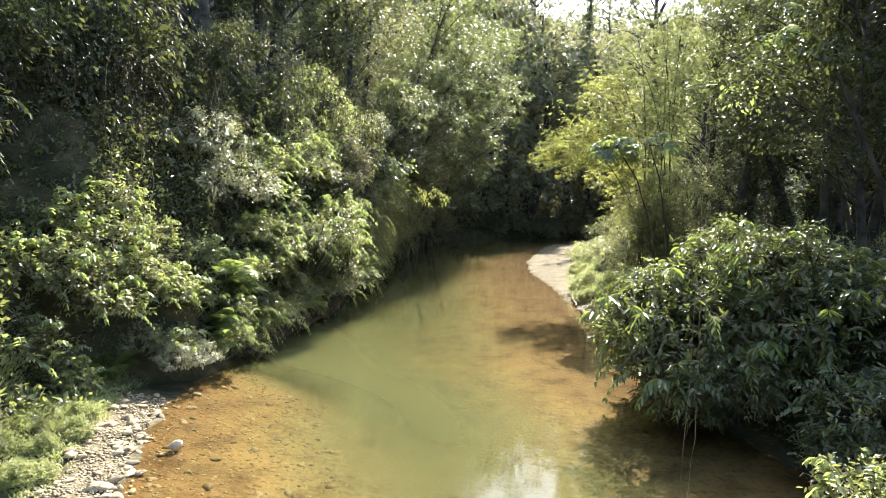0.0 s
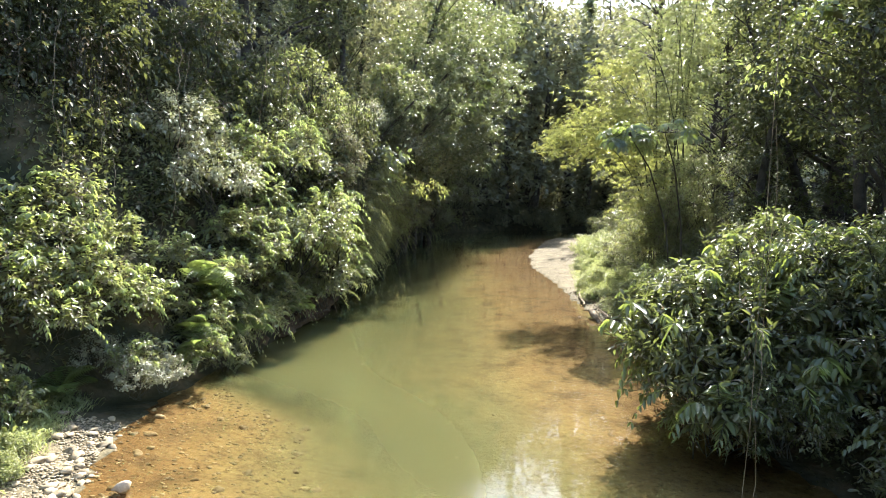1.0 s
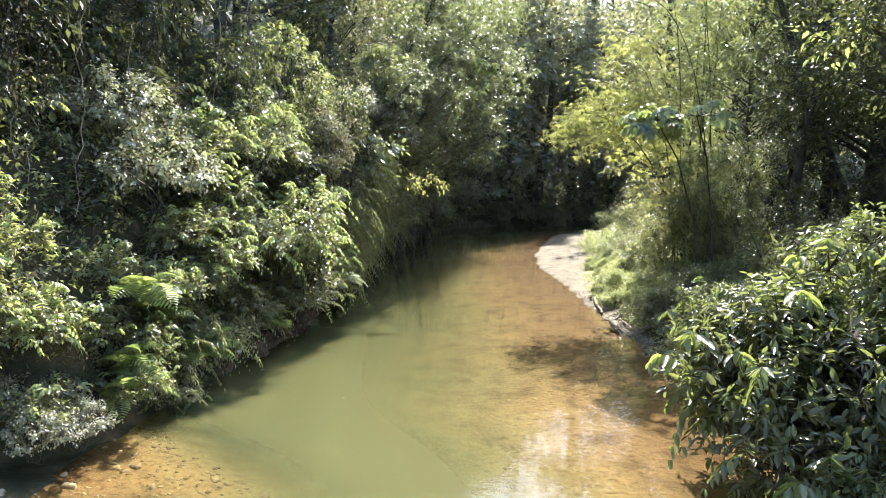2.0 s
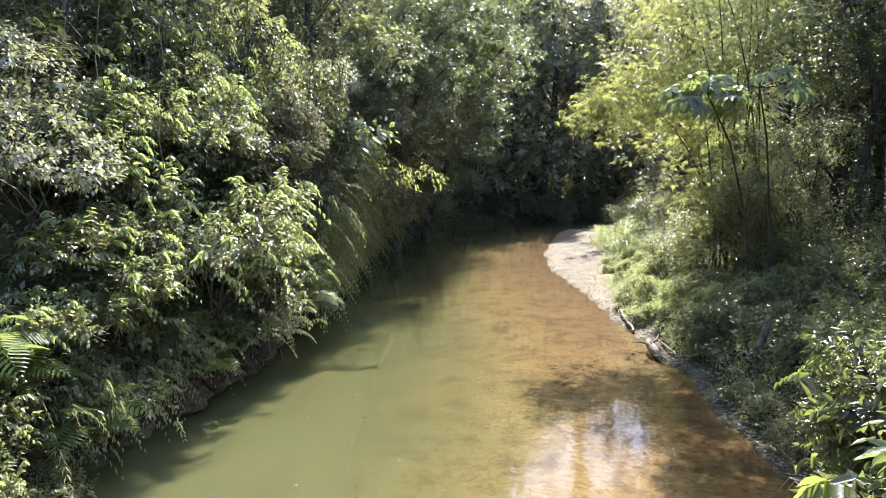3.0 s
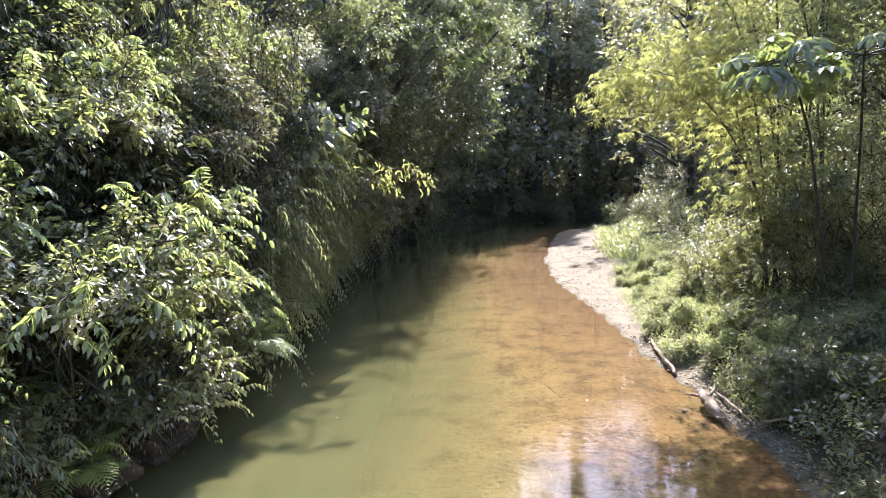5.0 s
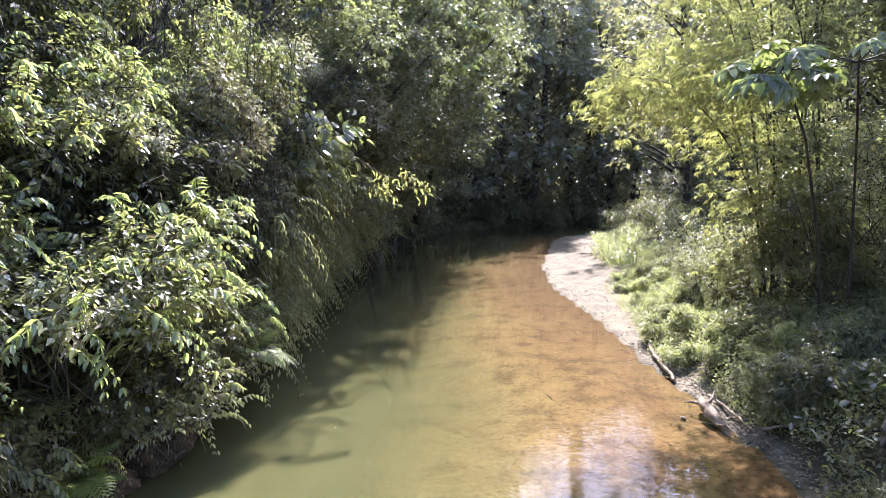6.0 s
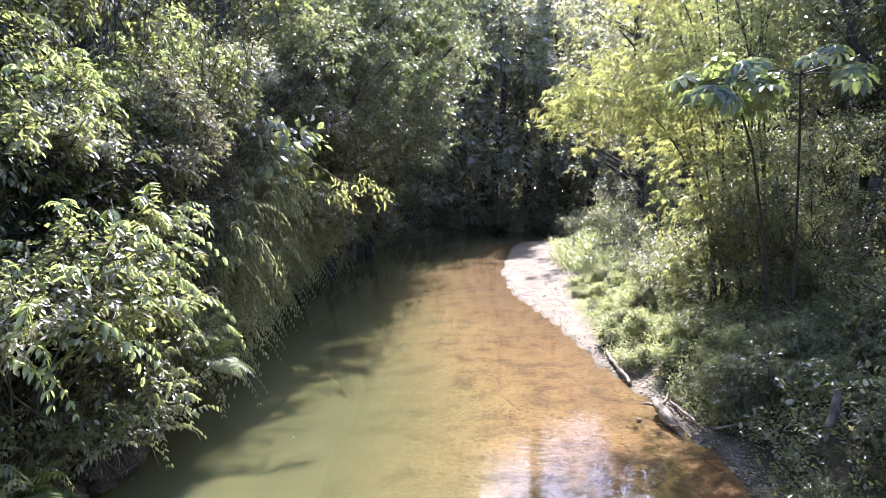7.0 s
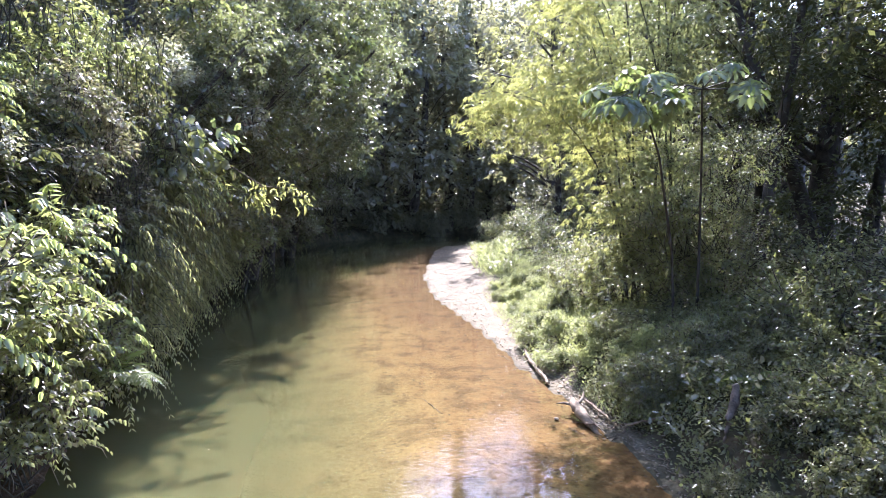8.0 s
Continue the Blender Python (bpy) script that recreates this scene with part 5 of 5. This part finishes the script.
hang = hanging_growth(71, 15, 0.50, 0.095, 0.018, M_DROOP, "feathery olive fern growth hanging down the shaded bank")
rng = np.random.default_rng(72)
rows = []
for q in range(120):
    y = rng.uniform(15.6, 46) if q % 3 == 0 else rng.uniform(15.8, 31)
    rise = rng.uniform(0.25, 2.6)
    x = left_x(y) + 0.25 + 0.10 * rise + rng.uniform(-0.25, 0.2)
    rows.append(dict(x=x, y=y, z=rise + 0.35, turn=rng.uniform(-70, 50), size=rng.uniform(0.8, 1.35) * (1 + 0.015 * max(0, y - 25))))
for q in range(150):
    y, rise = rng.uniform(16.4, 27), rng.uniform(0.55, 3.2)
    rows.append(dict(x=left_x(y) + 0.35 + 0.22 * rise + rng.uniform(-0.2, 0.25), y=y, z=rise, turn=rng.uniform(-70, 50), size=rng.uniform(0.8, 1.25)))
for q in range(26):
    y = rng.uniform(10.8, 15.2)
    rows.append(dict(x=left_x(y) + rng.uniform(-0.25, 0.15), y=y, z=rng.uniform(0.5, 1.0), turn=rng.uniform(-70, 50), size=rng.uniform(0.55, 0.9)))
settle(hang, rows, "ferns hanging from the outer bank")

# ---- undergrowth that nobody could count ----
def undergrowth(name, seed, count, x, y, keep, lift, per, length, width, material, label, form="diamond", category="undergrowth"):
    rng = np.random.default_rng(seed)
    px, py = rng.uniform(*x, count * 3), rng.uniform(*y, count * 3)
    h, gravel, depth, grass = land(px, py)
    ok = (h > 0.02) & (gravel < 0.35) & keep(px, py, h, grass)
    px, py, h = px[ok][:count], py[ok][:count], h[ok][:count]
    n = len(px)
    patch = 0.6 + 0.5 * ripple(px, py, 1.1)
    tips = np.stack([px, py, h + rng.uniform(0.03, 1, n) * lift * np.clip(patch, 0.2, 1.2)], 1)
    g = Geo()
    sprays(rng, g, tips, unit(rng.normal(size=(n, 3)) * [1, 1, 0.3] + [0, 0, 0.5]), per, length, width, form, 0.25, 0.2)
    return tagged(part(name, g, material), label, category, kind="stuff")


undergrowth("bank_undergrowth", 81, 14000, (-9, -2), (5, 34), lambda x, y, h, gr: (x < 0) & (h > 0.15), 0.6, 5, 0.085, 0.045, M_MID, "leafy undergrowth over the steep bank")
undergrowth("slope_undergrowth", 82, 7000, (-13, 12), (30, 72), lambda x, y, h, gr: (shore_distance(x, y, LEFT) < shore_distance(x, y, RIGHT)) & (h > 0.2), 2.2, 5, 0.28, 0.16, M_FAR, "dark leafy undergrowth of the far bank")
undergrowth("floor_undergrowth", 83, 4500, (2.0, 6), (12, 28), lambda x, y, h, gr: (y < 16.6) & (shore_distance(x, y, RIGHT) < 1.1 + 0.3 * ripple(x, y, 3.0)) & (x > 0) & (h > 0.03) & ((gr < 0.5 + 0.4 * ripple(x, y, 2.0)) | (y < 17.2)), 0.55, 6, 0.056, 0.034, M_MID, "low leafy undergrowth of the forest floor")
# the dark leaf here adds tree shade by colour
undergrowth("shade_undergrowth", 87, 12000, (2.6, 7.5), (7, 28), lambda x, y, h, gr: (x > 0) & (shore_distance(x, y, RIGHT) > (0.9 + 0.3 * ripple(x, y, 3.0)) * (y > 12) + 0.9 * (y > 16.6)), 0.6, 7, 0.048, 0.028, M_DARK, "leafy undergrowth coloured dark for the shade of the trees")
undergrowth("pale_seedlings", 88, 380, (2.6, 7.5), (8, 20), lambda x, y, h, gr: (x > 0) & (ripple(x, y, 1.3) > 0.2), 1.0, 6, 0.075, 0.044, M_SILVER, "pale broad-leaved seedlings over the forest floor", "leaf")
undergrowth("deep_undergrowth", 84, 6000, (3, 18), (4, 50), lambda x, y, h, gr: (x > right_x(20) + 3) & (h > 0.5) & (shore_distance(x, y, RIGHT) > 3.2), 1.4, 5, 0.13, 0.07, M_DARK, "understorey coloured dark for the shade of the forest")

undergrowth("hillside_undergrowth", 85, 5000, (-45, 60), (70, 125), lambda x, y, h, gr: h > 1.0, 2.5, 4, 0.9, 0.5, M_FAR, "dense forest growth of the far hillside")


def lawn(name, seed, count, x, y, keep, length, width, label, sag=0.25):
    rng = np.random.default_rng(seed)
    px, py = rng.uniform(*x, count * 5), rng.uniform(*y, count * 5)
    h, gravel, depth, grass = land(px, py)
    ok = (h > 0.02) & (rng.uniform(0, 1, len(px)) < grass) & keep(px, py)
    px, py, h = px[ok][:count], py[ok][:count], h[ok][:count]
    n = len(px)
    a = rng.uniform(0, 2 * np.pi, n)
    tall = np.clip(0.65 + 0.5 * ripple(px, py, 1.6), 0.3, 1.2)
    g = Geo()
    blades(g, np.stack([px, py, h - 0.01], 1), np.stack([np.cos(a) * 0.5, np.sin(a) * 0.5, np.ones(n)], 1), rng.normal(size=(n, 3)) + [0, 0, 0.3], length * tall * rng.uniform(0.5, 1.1, n), width * rng.uniform(0.7, 1.2, n), "blade", sag)
    return tagged(part(name, g, M_GRASS), label, "grass", kind="stuff")


lawn("bar_grass", 91, 19000, (0.5, 4.2), (16.4, 31), lambda x, y: x > 0, 0.38, 0.009, "pale green grass and herbs along the gravel bar")
undergrowth("bar_herbs", 86, 7500, (0.8, 4.6), (15.6, 29), lambda x, y, h, gr: (x > 0) & (gr > 0.25), 0.38, 6, 0.042, 0.022, M_GRASS, "low pale green herbs behind the gravel bar")
lawn("far_bar_grass", 93, 5000, (1.5, 8), (30, 50), lambda x, y: x > 0, 0.85, 0.04, "tall pale grass at the back of the gravel bar")
lawn("beach_grass", 92, 34000, (-4.6, -2), (2.6, 8.8), lambda x, y: x < 0, 0.30, 0.011, "sunlit grass behind the stony beach")

# ---- driftwood ----
def driftwood(name, line, radii, label, sides=8):
    rng = np.random.default_rng(len(name) + int(line[0][1] * 10))
    g = Geo()
    pts = np.array(line, float)
    t = np.linspace(0, len(pts) - 1, 14)
    fine = np.stack([np.interp(t, np.arange(len(pts)), pts[:, j]) for j in range(3)], 1) + rng.normal(size=(14, 3)) * 0.008
    r = np.interp(t, np.arange(len(pts)), radii) * rng.uniform(0.85, 1.15, 14)
    tube(g, fine, r, sides)
    tube(g, fine[::-1], r[::-1] * 0.98, sides)
    return tagged(part(name, g, M_DEADWOOD, smooth=True), label, "driftwood")


log = driftwood("log", [(2.10, 17.15, 0.14), (2.10, 16.95, 0.13), (2.13, 16.75, 0.10), (2.19, 16.5, 0.04), (2.25, 16.3, -0.04)], [0.045, 0.062, 0.068, 0.056, 0.03], "short forked driftwood log at the water's edge")
for line, r in [([(2.14, 16.98, 0.14), (2.22, 17.06, 0.20), (2.27, 17.2, 0.24)], 0.026), ([(2.1, 17.0, 0.12), (1.98, 17.06, 0.13), (1.9, 17.16, 0.09)], 0.02), ([(2.12, 16.5, 0.06), (2.2, 16.4, 0.09), (2.27, 16.2, 0.05)], 0.014)]:
    stub = Geo()
    tube(stub, line, [r, r * 0.85, r * 0.3], 6)
    part("stub", stub, M_DEADWOOD, log, smooth=True)
rng = np.random.default_rng(95)
for q in range(26):
    y = rng.uniform(13.6, 20.0)
    x = right_x(y) + rng.uniform(-0.12, 0.38)
    a, n = rng.uniform(0, 6.3), rng.uniform(0.12, 0.4)
    z = max(height(x, y), -0.03) + 0.015
    driftwood("stick", [(x, y, z), (x + n * 0.5 * math.cos(a), y + n * 0.5 * math.sin(a), z + 0.02), (x + n * math.cos(a), y + n * math.sin(a), max(height(x + n * math.cos(a), y + n * math.sin(a)), -0.03) + 0.015)], [0.007, 0.006, 0.003], "small dead stick stranded on the muddy shore", 5)
driftwood("branch", [(1.96, 20.05, 0.10), (1.93, 19.3, 0.08), (1.97, 18.6, 0.09), (2.02, 18.2, 0.06)], [0.024, 0.030, 0.028, 0.022], "straight dead branch lying along the shore")
driftwood("branch", [(2.3, 17.5, 0.09), (2.4, 16.9, 0.08), (2.45, 16.3, 0.10)], [0.016, 0.018, 0.008], "thin dead branch on the muddy shore")
dead = driftwood("dead_branch", [(3.26, 15.15, 0.96), (3.21, 15.08, 0.84), (3.10, 14.98, 0.64), (3.05, 14.92, 0.46)], [0.030, 0.048, 0.036, 0.008], "broken branch hanging in the undergrowth, its wood coloured darker for shade")
# the darker wood stands in for the shade of the undergrowth
dead.data.materials[0] = M_SHADED_WOOD
driftwood("twig", [(2.5, 16.2, 0.15), (2.9, 16.0, 0.32), (3.2, 16.1, 0.42)], [0.012, 0.010, 0.005], "thin bare twig poking out of the bank", 5)
driftwood("sunken_branch", [(0.15, 17.9, -0.12), (0.32, 17.4, -0.10), (0.5, 17.1, -0.14)], [0.008, 0.008, 0.004], "dark sunken twig on the sandy bed", 5)

# ---- bough that reaches out over the channel ----
def reaching_bough(line, seed):
    rng = np.random.default_rng(seed)
    root = tagged(new("reaching_bough"), "thin leafy bough reaching out over the dark channel", "branch")
    pts = np.array(line, float)
    wood, green = Geo(), Geo()
    tube(wood, pts, np.linspace(0.014, 0.003, len(pts)), 5)
    part("stem", wood, M_DEADWOOD, root, smooth=True)
    u = rng.uniform(0.3, 1, 26) * (len(pts) - 1)
    at = np.stack([np.interp(u, np.arange(len(pts)), pts[:, j]) for j in range(3)], 1)
    sprays(rng, green, at + rng.normal(size=(26, 3)) * 0.07, unit(rng.normal(size=(26, 3)) * [0.5, 0.6, 0.3] + [0.7, 0, -0.2]), 4, 0.10, 0.035, "leaf", 0.6, 0.12, 0.9, 0.25)
    part("foliage", green, M_BAMBOO, root)


reaching_bough([(-4.3, 18.3, 2.6), (-3.4, 18.1, 3.1), (-2.65, 18.0, 3.2), (-2.16, 18.0, 2.9), (-1.8, 18.0, 2.88), (-1.54, 18.0, 2.72)], 61)
reaching_bough([(-4.3, 18.1, 2.2), (-3.3, 17.9, 2.8), (-2.7, 17.9, 2.95), (-2.2, 17.8, 2.72), (-1.95, 17.8, 2.6)], 62)

# ---- hanging vines ----
def vine(x, y, top, bottom, seed, radius=0.009, wander=0.07):
    rng = np.random.default_rng(seed)
    z = np.linspace(top, bottom, 14)
    g = Geo()
    tube(g, np.stack([x + np.cumsum(rng.normal(size=14)) * wander * 0.3, y + np.cumsum(rng.normal(size=14)) * wander * 0.3, z], 1), np.linspace(radius, radius * 0.6, 14), 4)
    return tagged(part("vine", g, M_DEADWOOD, smooth=True), "thin bare vine hanging towards the water", "vine", "hanging vines")


vine(2.42, 6.9, 7.6, 0.02, 101, 0.0028, 0.03)
vine(2.46, 6.95, 3.2, -0.02, 102, 0.0022, 0.05)
rng = np.random.default_rng(103)
for q in range(34):
    y = rng.uniform(8.5, 23)
    x = left_x(y) - rng.uniform(-0.5, 2.2)
    t = rng.uniform(2.0, 5.5)
    vine(x, y, t, max(0.15, t - rng.uniform(1.0, 3.5)), 110 + q, 0.006, 0.12)

# ---- rocks of the undercut bank ----
def bank_rock(x, y, z, size, seed):
    rng = np.random.default_rng(seed)
    bm = bmesh.new()
    bmesh.ops.create_icosphere(bm, subdivisions=4, radius=0.5)
    for v in bm.verts:
        p = v.co * 3.0 + Vector((seed * 1.7, seed * 0.9, 0))
        v.co *= 1 + 0.38 * noise.noise(p * 0.8) + 0.30 * noise.noise(p * 2.1) + 0.13 * noise.noise(p * 5.0) + 0.06 * noise.noise(p * 11.0)
    me = bpy.data.meshes.new("bank_rock")
    bm.to_mesh(me)
    bm.free()
    me.materials.append(M_EARTH)
    ob = new("bank_rock", me)
    ob.matrix_basis = pose(x, y, z, rng.uniform(-20, 20), rng.uniform(-20, 20), rng.uniform(0, 360)) @ Matrix.Diagonal((size, size * 1.3, size * 0.9, 1))
    tagged(ob, "rough brown rock of the undercut bank", "rock", "rocks of the outer bank")


for q, (y, out, z, size) in enumerate([(11.4, 0.35, 0.05, 0.4), (12.1, 0.3, 0.12, 0.55), (12.9, 0.28, 0.2, 0.75), (13.8, 0.25, 0.18, 0.7), (14.6, 0.1, 0.15, 0.7), (15.4, 0.1, 0.2, 0.8), (16.4, 0.1, 0.2, 0.8), (9.7, 0.45, 0.02, 0.36)]):
    bank_rock(left_x(y) - out, y, z, size, 400 + q)

# ---- leaves in and on the water ----
def drift_leaves(name, seed, count, x, y, keep, z_of, length, material, label):
    rng = np.random.default_rng(seed)
    px, py = rng.uniform(*x, count * 4), rng.uniform(*y, count * 4)
    ok = in_water(px, py) & keep(px, py)
    px, py = px[ok][:count], py[ok][:count]
    n = len(px)
    a = rng.uniform(0, 2 * np.pi, n)
    g = Geo()
    blades(g, np.stack([px, py, z_of(px, py)], 1), np.stack([np.cos(a), np.sin(a), np.zeros(n)], 1), np.array([0, 0, 1.0]) + rng.normal(size=(n, 3)) * 0.12, length * rng.uniform(0.4, 1.3, n), length * 0.45 * rng.uniform(0.5, 1.2, n), "diamond", 0.02)
    return tagged(part(name, g, material), label, "leaves", kind="stuff")


drift_leaves("sunken_leaves", 501, 420, (-0.8, 2.6), (12.5, 27), lambda x, y: ripple(x, y, 1.3) + 0.25 * x > 0.25, lambda x, y: land(x, y)[0] + 0.012, 0.06, M_EARTH, "dark sunken leaves and twigs on the shallow bed")
drift_leaves("floating_leaves", 502, 70, (-3, 2), (6, 26), lambda x, y: x > -9, lambda x, y: np.full(np.shape(x), 0.006), 0.035, M_DRY, "few tan leaves floating on the water")

def leaf_litter(seed, count, x, y):
    rng = np.random.default_rng(seed)
    px, py = rng.uniform(*x, count * 6), rng.uniform(*y, count * 6)
    h = land(px, py)[0]
    ok = (h > 0.0) & (shore_distance(px, py, RIGHT) < 0.55)
    px, py, h = px[ok][:count], py[ok][:count], h[ok][:count]
    n = len(px)
    a = rng.uniform(0, 2 * np.pi, n)
    g = Geo()
    blades(g, np.stack([px, py, h + 0.012], 1), np.stack([np.cos(a), np.sin(a), rng.uniform(-0.1, 0.35, n)], 1), np.array([0, 0, 1.0]) + rng.normal(size=(n, 3)) * 0.35, 0.055 * rng.uniform(0.4, 1.3, n), 0.026 * rng.uniform(0.5, 1.2, n), "leaf", 0.2)
    return tagged(part("leaf_litter", g, M_DRY), "tan dead leaves strewn along the muddy shore", "leaves", kind="stuff")


leaf_litter(503, 1500, (1.2, 4.2), (11.5, 20.5))

# ---- stones ----
def stone_mesh(seed):
    rng = np.random.default_rng(seed)
    bm = bmesh.new()
    bmesh.ops.create_icosphere(bm, subdivisions=2, radius=0.5)
    squash = Vector((rng.uniform(0.8, 1.25), rng.uniform(0.7, 1.0), rng.uniform(0.28, 0.52)))
    for v in bm.verts:
        v.co = Vector(a * b for a, b in zip(v.co, squash)) * (1 + 0.7 * noise.noise(v.co * 2.6 + Vector((seed * 1.3, 0, 0))) + 0.12 * noise.noise(v.co * 7.0 + Vector((seed, 0, 0))))
    me = bpy.data.meshes.new("stone")
    bm.to_mesh(me)
    bm.free()
    for p in me.polygons:
        p.use_smooth = True
    return me


STONES, BED_STONES = [stone_mesh(200 + q) for q in range(8)], [stone_mesh(220 + q) for q in range(4)]
for me in STONES:
    me.materials.append(M_STONE)
for me in BED_STONES:
    me.materials.append(M_WETSTONE)


def lay_stone(x, y, size, meshes, rng, up=0.12):
    ob = new("stone", meshes[int(rng.integers(len(meshes)))])
    ob.parent = ground
    ob.matrix_basis = pose(x, y, height(x, y) + size * up, rng.uniform(-15, 15), rng.uniform(-15, 15), rng.uniform(0, 360)) @ Matrix.Scale(size, 4)


rng = np.random.default_rng(301)
for q in range(230):
    y = rng.uniform(4.8, 8.5)
    x = left_x(y) - rng.uniform(-0.15, 0.85) * rng.uniform(0.5, 1)
    lay_stone(x, y, 0.025 + 0.13 * rng.uniform(0, 1) ** 3, STONES, rng)
for q in range(130):
    y = rng.uniform(5.0, 9.6)
    x = left_x(y) + 0.05 + 2.2 * rng.uniform(0, 1) ** 1.5
    lay_stone(x, y, 0.03 + 0.12 * rng.uniform(0, 1) ** 2, BED_STONES, rng, -0.08)
rock = new("rock", STONES[6])
rock.matrix_basis = pose(-2.44, 7.15, 0.035, 25, 12, 70) @ Matrix.Diagonal((0.125, 0.11, 0.25, 1))
rock.data = rock.data.copy()
rock.data.materials[0] = M_PALESTONE
tagged(rock, "pale rounded rock standing in the shallows", "rock")
rock_b = new("rock", STONES[4])
rock_b.matrix_basis = pose(1.83, 16.84, 0.0, 0, 10, 70) @ Matrix.Scale(0.075, 4)
tagged(rock_b, "small pale rock in the shallows near the driftwood", "rock")


def pebbles(name, seed, count, x, y, keep, size, label, material, up=0.1):
    rng = np.random.default_rng(seed)
    px, py = rng.uniform(*x, count * 5), rng.uniform(*y, count * 5)
    h, gravel, depth, grass = land(px, py)
    ok = keep(px, py, gravel, depth)
    px, py, h = px[ok][:count], py[ok][:count], h[ok][:count]
    n = len(px)
    octa = np.array([[1, 0, 0], [0.3, 0.9, 0.1], [-0.8, 0.6, 0], [-0.9, -0.5, 0.1], [0.2, -1, 0], [0.1, 0, 0.75], [-0.1, 0.1, -0.6]])
    faces = np.array([[5, i, (i + 1) % 5] for i in range(5)] + [[6, (i + 1) % 5, i] for i in range(5)])
    s = size * rng.uniform(0.4, 1.3, n)
    a = rng.uniform(0, 2 * np.pi, n)
    v = octa[None] * s[:, None, None] * np.array([0.6, 0.5, 0.4]) * rng.uniform(0.75, 1.25, (n, 7, 3))
    v = np.stack([v[..., 0] * np.cos(a)[:, None] - v[..., 1] * np.sin(a)[:, None], v[..., 0] * np.sin(a)[:, None] + v[..., 1] * np.cos(a)[:, None], v[..., 2]], -1)
    v += np.stack([px, py, h + s * up], 1)[:, None]
    g = Geo()
    g.add(v.reshape(-1, 3), (np.arange(n)[:, None, None] * 7 + faces[None]).reshape(-1, 3))
    return tagged(part(name, g, material, smooth=True), label, "gravel", kind="stuff")


pebbles("bar_gravel", 311, 4200, (0, 5), (15.5, 47), lambda x, y, g, d: (x > 0) & (g > 0.4), 0.034, "pale pebbles strewn over the gravel bar", M_STONE)
pebbles("beach_gravel", 312, 6000, (-5, -1.5), (3.5, 8.8), lambda x, y, g, d: (x < 0) & (g > 0.2), 0.032, "pale pebbles of the stony beach", M_STONE)
pebbles("bed_gravel", 313, 900, (-3.6, 1.0), (5, 10.5), lambda x, y, g, d: in_water(x, y) & (d < 0.5) & (x < 0.5), 0.05, "rusty pebbles under the shallow water", M_WETSTONE, -0.08)
